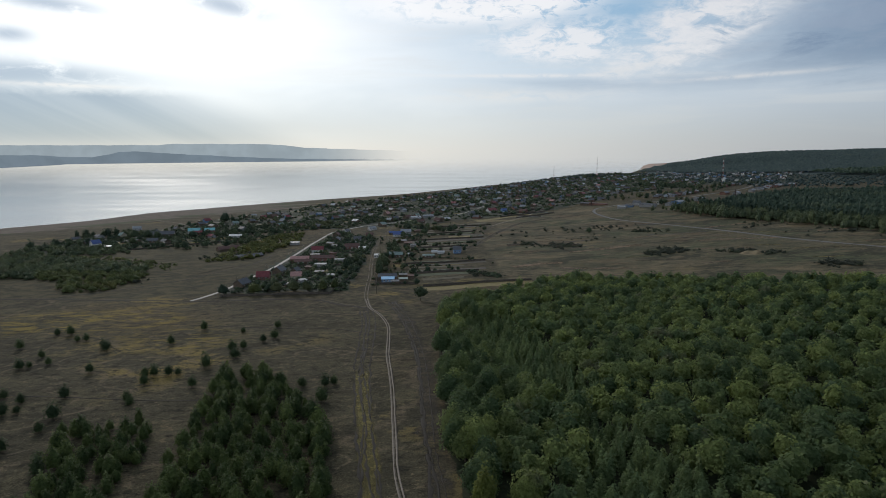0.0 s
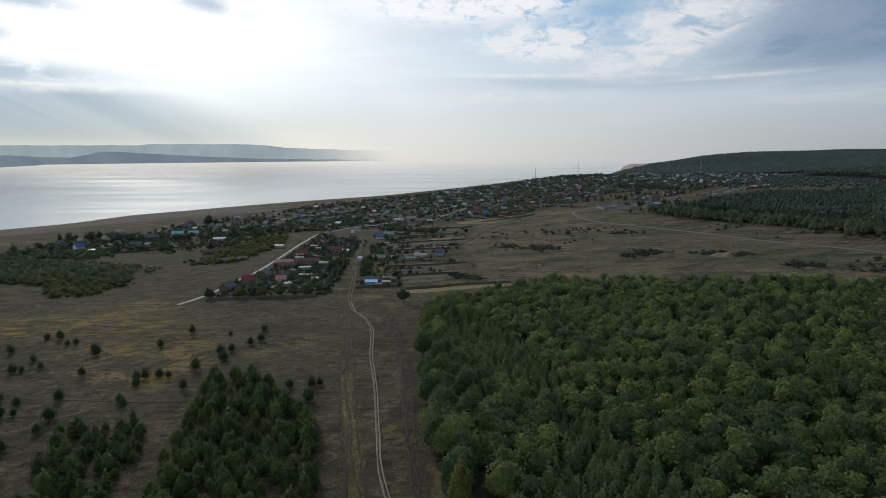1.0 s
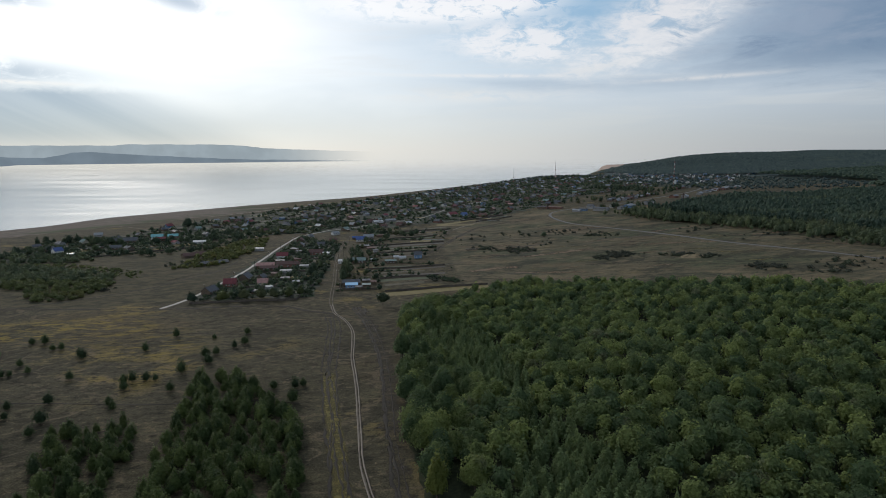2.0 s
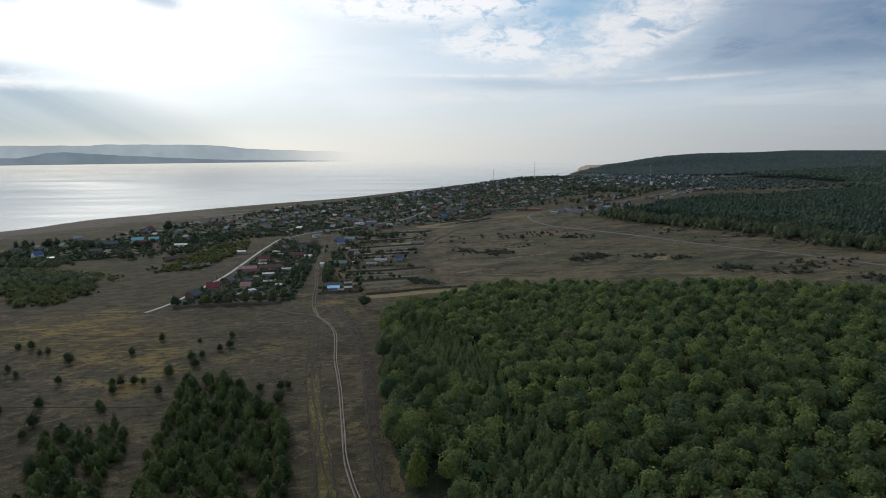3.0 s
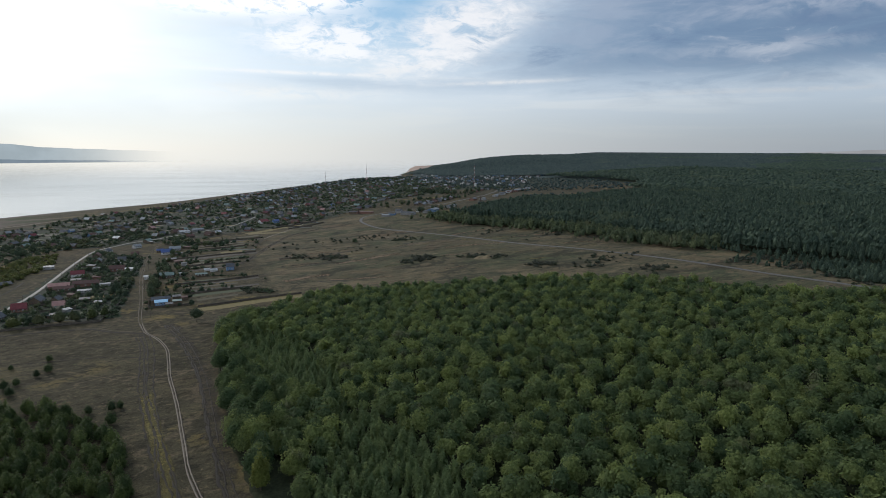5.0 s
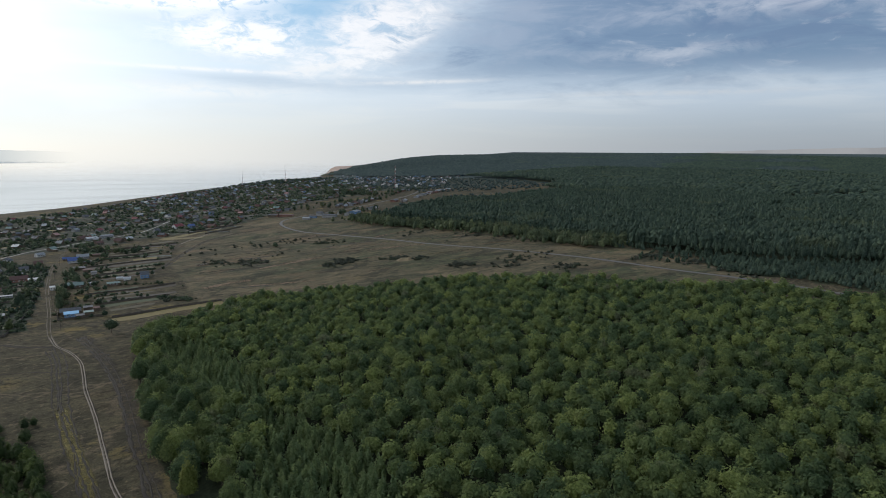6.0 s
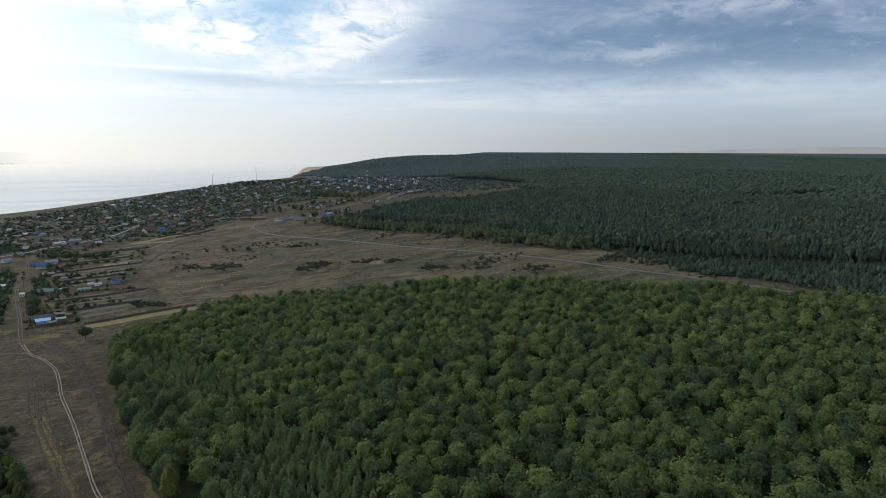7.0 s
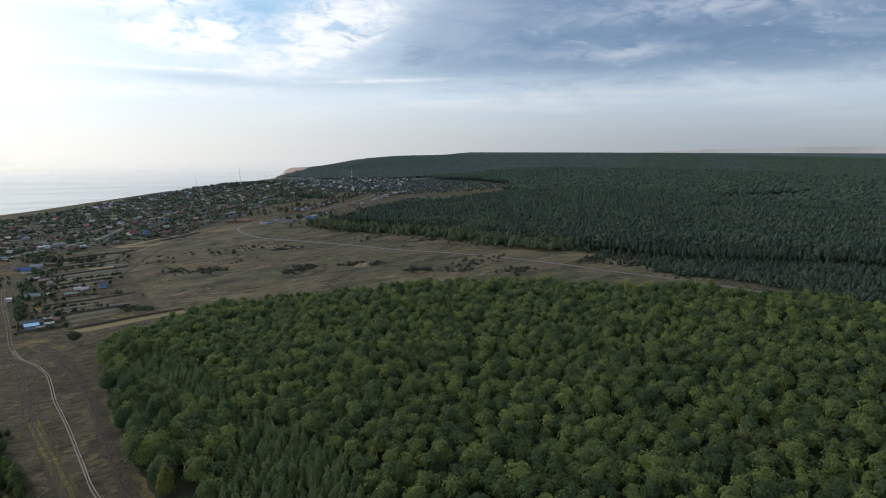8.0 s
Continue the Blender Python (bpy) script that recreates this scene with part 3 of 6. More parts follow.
GARDENS = [(-52, 432), (22, 424), (45, 440), (35, 620), (66, 800), (-60, 850), (-70, 690)]

centre = np.array([0.0, -40.0])
turn = np.radians(np.concatenate([np.arange(-180, -46, 4.0), np.arange(-46, 84, 0.45), np.arange(84, 180, 4.0)]))
reach = np.concatenate([[0.0], np.geomspace(25, 4930, 230)])
grid_x = centre[0] + np.outer(reach, np.sin(turn))
grid_y = centre[1] + np.outer(reach, np.cos(turn))
gx, gy = grid_x.ravel(), grid_y.ravel()
gz = land(gx, gy)
rows_n, cols_n = grid_x.shape
i, j = np.meshgrid(np.arange(rows_n - 1), np.arange(cols_n), indexing="ij")
j2 = (j + 1) % cols_n
quads = np.stack([i * cols_n + j, (i + 1) * cols_n + j, (i + 1) * cols_n + j2, i * cols_n + j2], -1).reshape(-1, 4)[:, ::-1]
bed = WATER_Z + 55 * np.clip((np.hypot(gx, gy + 40) - 2200) / 2740, 0, 1) ** 2 - 3
quads = quads[((shore(gx, gy) > -160) & (gz > bed))[quads].any(1)]
me = mesh_of("ground", np.stack([gx, gy, gz], 1), quads, [M_GROUND], smooth=True)
SETTLEMENT = [(440, 870), (760, 1080), (900, 1150), (1080, 1300), (1150, 1600), (1050, 1900), (860, 2200), (760, 2500), (560, 2080), (500, 1500), (470, 1150)]
in_village = inside(gx, gy, VILLAGE) | inside(gx, gy, LOWER_BLOCK) | (inside(gx, gy, SETTLEMENT) & (gy > 1380))
wood = inside(gx, gy, PINE_WOOD) | inside(gx, gy, OAK_WOOD) | inside(gx, gy, YOUNG_BELT)
s_all, a_all = shore(gx, gy), along(gx, gy)
for name, value in (("soil", in_village), ("wood", wood), ("field", inside(gx, gy, FIELD)), ("damp", inside(gx, gy, DAMP)), ("gold", np.exp(-((gx + 205) / 75) ** 2 - ((gy - 352) / 38) ** 2) + 0.7 * np.exp(-((gx + 130) / 40) ** 2 - ((gy - 300) / 30) ** 2)), ("beach", (1 - sst(120, 330, s_all)) * (1 - sst(700, 1000, a_all)) + (1 - sst(10, 90, s_all)) * sst(700, 1000, a_all)),
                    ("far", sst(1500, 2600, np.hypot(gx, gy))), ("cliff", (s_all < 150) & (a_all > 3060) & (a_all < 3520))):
    me.attributes.new(name, "FLOAT", "POINT").data.foreach_set("value", np.asarray(value, np.float32))
ground = tagged(new("ground", me), "dry brown meadow sloping gently to the river", "ground", kind="structure")

ring = np.array([0, 800, 1600, 2200, 2500, 2800, 3100, 3400, 3700, 4000, 4300, 4600, 4940], float)
spin = np.radians(np.arange(0, 360, 2.0))
wz = WATER_Z + 55 * np.clip((ring - 2200) / 2740, 0, 1) ** 2
wv = np.stack([np.outer(ring, np.sin(spin)), np.outer(ring, np.cos(spin)) - 40, np.repeat(wz[:, None], len(spin), 1)], -1).reshape(-1, 3)
i, j = np.meshgrid(np.arange(len(ring) - 1), np.arange(len(spin)), indexing="ij")
quads = np.stack([i * 180 + j, i * 180 + (j + 1) % 180, (i + 1) * 180 + (j + 1) % 180, (i + 1) * 180 + j], -1).reshape(-1, 4)[:, ::-1]
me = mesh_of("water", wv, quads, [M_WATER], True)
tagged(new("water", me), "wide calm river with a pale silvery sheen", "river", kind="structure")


def shoreline(a):
    """The place where the ground meets the water, a metres along the bank."""
    s = np.linspace(-140, 60, 400)
    x, y = from_shore(a, s)
    return from_shore(a, float(s[np.argmin(np.abs(land(x, y) - WATER_Z))]))


# far bank: two ranges of self-glowing hills, haze painted in as tint and fade
def hills(name, tint, profile, near, label, lo=-60, hi=0, fades=(-16.0, -2.0)):
    mat = bpy.data.materials.new(name)
    mat.use_nodes = True
    n = Nodes(mat.node_tree)
    p = place(n)
    up = n.add("ShaderNodeSeparateXYZ", {0: p}).outputs
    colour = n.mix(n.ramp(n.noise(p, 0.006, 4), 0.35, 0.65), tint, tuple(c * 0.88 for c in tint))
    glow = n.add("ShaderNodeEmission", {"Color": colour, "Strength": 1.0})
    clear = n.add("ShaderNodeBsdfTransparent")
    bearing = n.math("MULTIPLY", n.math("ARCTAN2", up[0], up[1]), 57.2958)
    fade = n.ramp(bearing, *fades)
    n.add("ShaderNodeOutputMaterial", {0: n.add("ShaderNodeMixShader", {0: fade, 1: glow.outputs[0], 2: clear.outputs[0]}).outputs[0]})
    hs = np.arange(lo, hi, 0.2)
    top = np.interp(hs, [q[0] for q in profile], [q[1] for q in profile])
    top = top + 1.0 * np.sin(hs * 2.1) + 0.6 * np.sin(hs * 5.3 + 1)
    hr = np.radians(hs)
    rr = np.interp(hs, [q[0] for q in near], [q[1] for q in near])
    rings = []
    foot = WATER_Z + 55 * np.clip((rr - 2200) / 2740, 0, 1) ** 2 - 1
    for back, z in ((0, foot), (25, foot + 0.55 * np.maximum(top - foot, 0)), (60, np.maximum(top, foot)), (110, foot - 5)):
        rings.append(np.stack([(rr + back) * np.sin(hr), (rr + back) * np.cos(hr), z], 1))
    verts = np.concatenate(rings)
    k = len(hs)
    i, j = np.meshgrid(np.arange(3), np.arange(k - 1), indexing="ij")
    quads = np.stack([i * k + j, i * k + j + 1, (i + 1) * k + j + 1, (i + 1) * k + j], -1).reshape(-1, 4)
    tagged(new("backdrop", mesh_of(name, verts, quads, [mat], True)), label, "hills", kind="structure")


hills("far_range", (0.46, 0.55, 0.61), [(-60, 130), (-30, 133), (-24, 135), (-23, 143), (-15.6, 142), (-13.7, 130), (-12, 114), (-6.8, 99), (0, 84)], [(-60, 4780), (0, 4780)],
      "distant flat-topped hills with blue haze painted in")
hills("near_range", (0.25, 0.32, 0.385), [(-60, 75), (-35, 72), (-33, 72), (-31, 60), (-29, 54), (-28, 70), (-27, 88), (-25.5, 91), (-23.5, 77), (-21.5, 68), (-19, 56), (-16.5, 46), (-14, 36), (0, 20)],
      [(-60, 4200), (-35, 4250), (-31.2, 4520), (-30.8, 4600), (-21, 4640), (0, 4720)], "low wooded headland across the river with haze painted in")


# far fields: a backdrop strip in the same self-glowing material
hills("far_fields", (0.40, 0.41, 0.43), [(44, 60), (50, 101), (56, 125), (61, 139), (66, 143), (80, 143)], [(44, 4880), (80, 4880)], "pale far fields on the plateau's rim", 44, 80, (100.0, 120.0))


# ---------------------------------------------------------------- roads and tracks
def curve_points(points, step=4.0):
    """A smooth line through the points, as an array with even steps."""
    p = np.array(points, float)
    p = np.vstack([2 * p[0] - p[1], p, 2 * p[-1] - p[-2]])
    out = []
    for k in range(1, len(p) - 2):
        count = max(2, int(np.linalg.norm(p[k + 1] - p[k]) / step))
        for t in np.arange(count) / count:
            out.append(0.5 * (2 * p[k] + (p[k + 1] - p[k - 1]) * t + (2 * p[k - 1] - 5 * p[k] + 4 * p[k + 1] - p[k + 2]) * t * t
                              + (3 * p[k] - p[k - 1] - 3 * p[k + 1] + p[k + 2]) * t ** 3))
    out.append(p[-2])
    return np.array(out)


def strip(name, points, width, mat, label, lift=0.12, offset=0.0, wobble=0.15, category="track", step=4.0, seed=0):
    rng = np.random.default_rng(abs(seed) + len(points))
    c = curve_points(points, step)
    d = np.gradient(c, axis=0)
    d /= np.linalg.norm(d, axis=1)[:, None] + 1e-9
    side = np.stack([d[:, 1], -d[:, 0]], 1)
    shift = offset + wobble * np.cumsum(rng.normal(0, 0.3, len(c))) / (1 + 0.05 * np.arange(len(c)))
    half = width / 2 * (1 + wobble * rng.normal(0, 0.5, (len(c), 2)))
    verts = []
    for w in (-1, -0.5, 0.5, 1):
        q = c + side * (shift + w * (half[:, 0] if w < 0 else half[:, 1]))[:, None]
        verts.append(np.stack([q[:, 0], q[:, 1], land(q[:, 0], q[:, 1]) + (lift if abs(w) < 1 else -0.08)], 1))
    k = len(c)
    i, j = np.meshgrid(np.arange(3), np.arange(k - 1), indexing="ij")
    quads = np.stack([i * k + j, i * k + j + 1, (i + 1) * k + j + 1, (i + 1) * k + j], -1).reshape(-1, 4)[:, ::-1]
    me = mesh_of(name, np.concatenate(verts), quads, [mat], True)
    me.attributes.new("mid", "FLOAT", "POINT").data.foreach_set("value", np.repeat(np.array([0, 1, 1, 0], np.float32), k))
    return tagged(new(name, me), label, category, kind="structure")


TRACK = [(4, 90), (-6, 128), (-11, 149), (-13.5, 163), (-15, 180), (-17, 200), (-19, 222), (-22, 247), (-25, 270), (-27, 297), (-29.5, 322), (-36, 347), (-44, 366),
         (-49, 390), (-52, 416), (-56, 469), (-61, 522), (-66, 586), (-70, 690), (-64, 840)]
LANE = TRACK[12:]
TRACK = TRACK[:14]
for k in (-0.9, 0.9):
    strip("track", LANE, 1.0, M_VERGE, "faint wheel tracks of the village lane", 0.14, offset=k, seed=int(60 + k))
strip("track", TRACK, 3.0, M_BARE, "trampled dark verge of the wheel track", 0.05, wobble=0.4, seed=4)
strip("track", TRACK, 0.58, M_TRACK, "pale dusty wheel track through dry grass", offset=-0.55, wobble=0.25, seed=1)
strip("track", TRACK, 0.70, M_TRACK, "pale dusty wheel track through dry grass", offset=0.55, wobble=0.25, seed=2)
strip("track", TRACK, 0.8, M_VERGE, "dusty strip between the wheel tracks", 0.09, wobble=0.3, seed=3)
SIDE_TRACK = [(-44, 366), (-64, 379), (-81, 393), (-124, 400), (-165, 400), (-220, 408), (-330, 422)]
strip("track", SIDE_TRACK, 2.6, M_RUT, "dark earth cart track across the meadow", offset=-1.5, seed=3)
strip("track", SIDE_TRACK, 0.9, M_VERGE, "pale cart track across the meadow", offset=1.0, seed=5)
RUTS = [(2, 105), (-3, 148), (-7, 190), (-9, 225), (-12, 261), (-17, 300), (-23, 335), (-34, 379)]
strip("track", RUTS, 12.0, M_BARE, "dark bare strip beside the wood", 0.05, offset=3.0, wobble=0.7, seed=6)
for k, w in ((-0.8, 1.3), (1.0, 0.9), (3.6, 0.5)):
    strip("track", RUTS, w, M_RUT, "dark rutted track beside the wood", offset=k, wobble=1.3, seed=int(abs(k) * 7), step=2.5)
OLD_RUTS = [(-14, 120), (-18, 149), (-23, 180), (-30, 223), (-34, 250), (-37, 290), (-41, 333), (-46, 362)]
strip("track", OLD_RUTS[:5], 9.0, M_FADED, "strip of yellowed grass along old wheel ruts", 0.05, offset=-0.5, wobble=0.3, seed=7)
for k in (-4.4, -2.9, -1.2, 0.5, 2.2):
    strip("track", OLD_RUTS, 0.85, M_RUT, "old dark wheel ruts in the grass", offset=k, wobble=1.6, step=2.5, seed=int(50 + k * 3), lift=0.1)
strip("track", [(-30, 300), (-60, 320), (-110, 330), (-180, 345)], 1.0, M_RUT, "faint cart track across the meadow", seed=13)
strip("track", [(-44, 216), (-70, 222), (-110, 224), (-170, 232)], 0.9, M_RUT, "faint cart track across the meadow", seed=14)
strip("track", [(-262, 420), (-226, 450), (-196, 486), (-170, 540), (-165, 600)], 2.6, M_RUT, "faint cart track across the meadow", seed=15)
strip("track", [(120, 870), (180, 720), (260, 590), (330, 470)], 1.6, M_VERGE, "faint pale path across the field", seed=16)
strip("track", [(30, 520), (110, 560), (200, 600), (300, 640)], 1.6, M_VERGE, "faint pale path across the field", seed=17)
strip("track", [(-70, 690), (20, 600), (61, 778), (110, 860), (140, 930)][2:], 3.0, M_TRACK, "sandy track at the village edge", seed=8)
strip("track", [(-40, 590), (10, 640), (40, 700), (61, 778)], 2.0, M_RUT, "sandy track at the village edge", seed=9)
PAVED = [(-165, 399), (-155, 437), (-149, 484), (-143, 551), (-142, 651), (-136, 772), (-112, 825), (-84, 848), (-50, 879), (-18, 904), (25, 946), (72, 1060), (115, 1141), (181, 1271), (238, 1374), (362, 1455)]
strip("road", PAVED, 3.6, M_CONCRETE, "narrow pale concrete road into the village", 0.2, wobble=0.03, category="road")
HIGHWAY = [(420, 90), (408, 140), (400, 187), (386, 261), (374, 333), (345, 430), (310, 517), (258, 655), (228, 725), (213, 775), (207, 845), (222, 905), (259, 936), (326, 958), (372, 987),
           (465, 1083), (529, 1152), (597, 1240), (693, 1374), (769, 1421), (900, 1500)]
strip("track", [(18, 596), (32, 617), (51, 677), (70, 728), (94, 781), (132, 815), (185, 840)], 7.0, M_BARE, "churned brown earth along the field track", 0.06, wobble=0.4, seed=72)
for k in (-1.8, 1.8):
    strip("track", [(18, 596), (32, 617), (51, 677), (70, 728), (94, 781), (132, 815), (185, 840)], 2.0, M_RUT, "deep brown wheel ruts across the field", offset=k, wobble=0.4, seed=int(70 + k))
for x0, y0, x1, y1, w, mat in ((55, 484, 96, 492, 13, M_CLAY), (110, 540, 180, 556, 9, M_CLAY), (130, 700, 190, 690, 12, M_BARE), (230, 560, 300, 548, 10, M_CLAY), (150, 480, 215, 470, 10, M_BARE), (95, 640, 150, 634, 9, M_BARE),
                               (270, 640, 330, 650, 10, M_CLAY), (340, 500, 380, 480, 9, M_CLAY), (60, 560, 120, 548, 7, M_BARE), (180, 760, 230, 700, 8, M_BARE), (-200, 500, -170, 540, 8, M_BARE), (-290, 450, -230, 470, 9, M_BARE)):
    strip("track", [(x0, y0), ((x0 + x1) / 2, (y0 + y1) / 2 + 3), (x1, y1)], w, mat, "worn bare patch in the dry field", 0.05, wobble=0.8, category="bare ground", seed=int(x0 + y0))
streaks = random.Random(31)
for k in range(70):
    x, y = streaks.uniform(60, 390), streaks.uniform(420, 880)
    if not inside(np.array([x]), np.array([y]), FIELD)[0]:
        continue
    half, lean = streaks.uniform(9, 30), streaks.uniform(-0.35, 0.1)
    strip("track", [(x - half, y - lean * half), (x, y + streaks.uniform(-3, 3)), (x + half, y + lean * half)], streaks.uniform(2.5, 7), streaks.choice([M_BARE, M_BARE, M_CLAY, M_FADED, M_RUT]),
          "worn streak in the dry field", 0.05, wobble=0.8, category="bare ground", seed=200 + k)
strip("road", HIGHWAY, 9.0, M_VERGE, "gravel shoulder along the highway", 0.12, wobble=0.12, category="road shoulder")
strip("road", HIGHWAY, 4.8, M_ROAD, "two-lane grey asphalt highway through dry meadow", 0.25, wobble=0.02, category="road")
strip("track", [(400, 178), (408, 240), (412, 300), (395, 380), (360, 470)], 1.8, M_VERGE, "pale track running along the pine wood", seed=12)


M_FOAM = broken("white_foam", (0.65, 0.65, 0.64), (0.85, 0.85, 0.84), 0.85)
M_WET = broken("wet_sand", (0.075, 0.062, 0.052), (0.10, 0.084, 0.072), 0.8, 0.4)
EDGE = [shoreline(a) for a in np.arange(120, 1900, 60.0)]
strip("track", EDGE, 16.0, M_WET, "strip of wet dark sand at the water's edge", 0.10, offset=8.0, wobble=0.1, category="beach", step=15.0, seed=21)
strip("track", EDGE, 8.0, M_FOAM, "thin broken line of foam at the water's edge", 0.4, offset=2.0, wobble=0.3, category="foam", step=10.0, seed=22)


# ---------------------------------------------------------------- trees
def leaf_quads(rng, centres, normals, size, slim=0.72):
    """One rhombic tuft of leaves at each centre."""
    m = len(centres)
    nrm = normals + rng.normal(0, 0.42, (m, 3))
    nrm /= np.linalg.norm(nrm, axis=1)[:, None]
    t1 = np.cross(nrm, rng.normal(0, 1, (m, 3)))
    t1 /= np.linalg.norm(t1, axis=1)[:, None] + 1e-9
    t2 = np.cross(nrm, t1)
    s = (size * rng.uniform(0.6, 1.35, m))[:, None]
    v = np.stack([centres + t1 * s, centres + t2 * s * slim, centres - t1 * s, centres - t2 * s * slim], 1).reshape(-1, 3)
    return v, np.arange(4 * m).reshape(-1, 4)


def unit(rng, m):
    d = rng.normal(0, 1, (m, 3))
    return d / np.linalg.norm(d, axis=1)[:, None]


def ball(level):
    """Points and triangles of a unit icosphere."""
    bm = bmesh.new()
    bmesh.ops.create_icosphere(bm, subdivisions=level, radius=1.0)
    v = np.array([q.co[:] for q in bm.verts])
    f = np.array([[q.index for q in t.verts] for t in bm.faces])
    bm.free()
    return v, f


BALLS = {level: ball(level) for level in (1, 2)}


def gather(pieces):
    """Joins (points, triangles) pairs."""
    vs, fs, base = [], [], 0
    for v, f in pieces:
        vs.append(v)
        fs.append(f + base)
        base += len(v)
    return np.concatenate(vs), np.concatenate(fs)


def halves(v, quads):
    return v, np.concatenate([quads[:, [0, 1, 2]], quads[:, [0, 2, 3]]])


def broad_crown(rng, tall, wide, leaves, leaf=0.62, lobes=9, floor=0.3, fine=2, core=0.86, taper=0.0):
    """Crown of a broad-leaved tree: a lumpy egg of boughs under a loose coat of leaf sprays."""
    r, z0 = wide / 2, tall * floor
    half = tall - z0
    bv, bf = BALLS[fine]
    bough = unit(rng, lobes)
    bough[:, 2] = np.abs(bough[:, 2]) * 1.1 - 0.25
    bough /= np.linalg.norm(bough, axis=1)[:, None]
    gain = rng.uniform(0.08, 0.38, lobes)

    def swell(d):
        """How far the crown reaches out in each direction."""
        near = (d @ bough.T)
        lump = (gain * np.exp((near - 1) * (7.0 + lobes * 0.45))).max(1)
        lean = np.where(d[:, 2] > 0, 1.0 - 0.16 * d[:, 2] ** 0.5 * (1 - d[:, 2]), 1.0 - 0.12 * np.abs(d[:, 2]))
        return (0.78 + lump) * lean

    shape = np.array([r * rng.uniform(0.84, 1.12), r * rng.uniform(0.84, 1.12), half])
    sink = 0.26 if floor < 0.15 else 0.5
    mid = np.array([0, 0, z0 + half * sink])

    def placed(d, far):
        """Points of the crown, the lower part squat where it sits on the ground."""
        q = d * far[:, None] * shape
        q[:, 2] *= np.where(q[:, 2] > 0, (1 - sink) * 1.04, sink * 1.15)
        return mid + q

    d = bv / np.linalg.norm(bv, axis=1)[:, None]
    v = placed(d, swell(d) * rng.uniform(0.9, 1.06, len(d)) * (core if leaves else 1.0))
    f = bf[d[bf].mean(1)[:, 2] > -0.75]
    def narrow(q):
        """Draws the crown in towards its top."""
        k = 1 - taper * np.clip((q[:, 2] - mid[2]) / (half * (1 - sink)), -0.2, 1.2)
        return np.stack([q[:, 0] * k, q[:, 1] * k, q[:, 2]], 1)

    pieces = [(narrow(v), f)]
    if leaves:
        d = unit(rng, leaves)
        d[:, 2] = np.where((d[:, 2] < -0.15) & (rng.uniform(0, 1, leaves) < 0.75), -d[:, 2], d[:, 2])
        reach = swell(d) * np.where(rng.uniform(0, 1, leaves) < 0.12, rng.uniform(1.0, 1.14, leaves), rng.uniform(0.84, 1.02, leaves))
        at = narrow(placed(d, reach))
        pieces.append(halves(*leaf_quads(rng, at, d + rng.normal(0, 0.4, (leaves, 3)) + np.array([0, 0, 0.5]), leaf)))
    return gather(pieces)


def pine_crown(rng, tall, wide, tufts, leaf=0.35, floor=0.06, power=0.75, sides=8, step=0.82):
    """Crown of a pine: a cone of ragged whorls, ruffled with needle tufts."""
    levels = 9
    v = []
    for k in range(levels):
        u = k / levels
        r = wide / 2 * (1 - u) ** power * (1.0 if k % 2 == 0 else step) * (0.9 if tufts else 1.0)
        if k == 0:
            r *= 0.75
        for j in range(sides):
            a = 2 * math.pi * (j + 0.5 * (k % 2) + rng.uniform(-0.25, 0.25)) / sides
            q = r * rng.uniform(0.75, 1.2)
            v.append((q * math.cos(a), q * math.sin(a), tall * (floor + (1 - floor) * u) + q * 0.15 + rng.uniform(-0.02, 0.02) * tall))
    v.append((rng.uniform(-0.1, 0.1), rng.uniform(-0.1, 0.1), tall))
    f = []
    for k in range(levels - 1):
        for j in range(sides):
            a, b = k * sides + j, k * sides + (j + 1) % sides
            f += [(a, b, b + sides), (a, b + sides, a + sides)]
    b = (levels - 1) * sides
    f += [(b + j, b + (j + 1) % sides, len(v) - 1) for j in range(sides)]
    u = 1 - np.sqrt(rng.uniform(0, 1, tufts))
    rad = wide / 2 * (1 - u) ** power * rng.uniform(0.72, 1.12, tufts)
    a = rng.uniform(0, 2 * math.pi, tufts)
    c = np.stack([rad * np.cos(a), rad * np.sin(a), tall * (floor + (1 - floor) * u) + rad * 0.2], 1)
    out = np.stack([np.cos(a) + rng.normal(0, 0.3, tufts), np.sin(a) + rng.normal(0, 0.3, tufts), np.full(tufts, 1.3)], 1)
    out /= np.linalg.norm(out, axis=1)[:, None]
    flat = np.stack([-np.sin(a), np.cos(a), rng.normal(0, 0.3, tufts)], 1)
    size = (leaf * rng.uniform(0.7, 1.3, tufts) * (1.1 - 0.4 * u))[:, None]
    tv = np.stack([c + out * size * 1.3, c + flat * size * 0.6, c - out * size * 0.8, c - flat * size * 0.6], 1).reshape(-1, 3)
    return gather([(np.array(v), np.array(f)), halves(tv, np.arange(4 * tufts).reshape(-1, 4))])


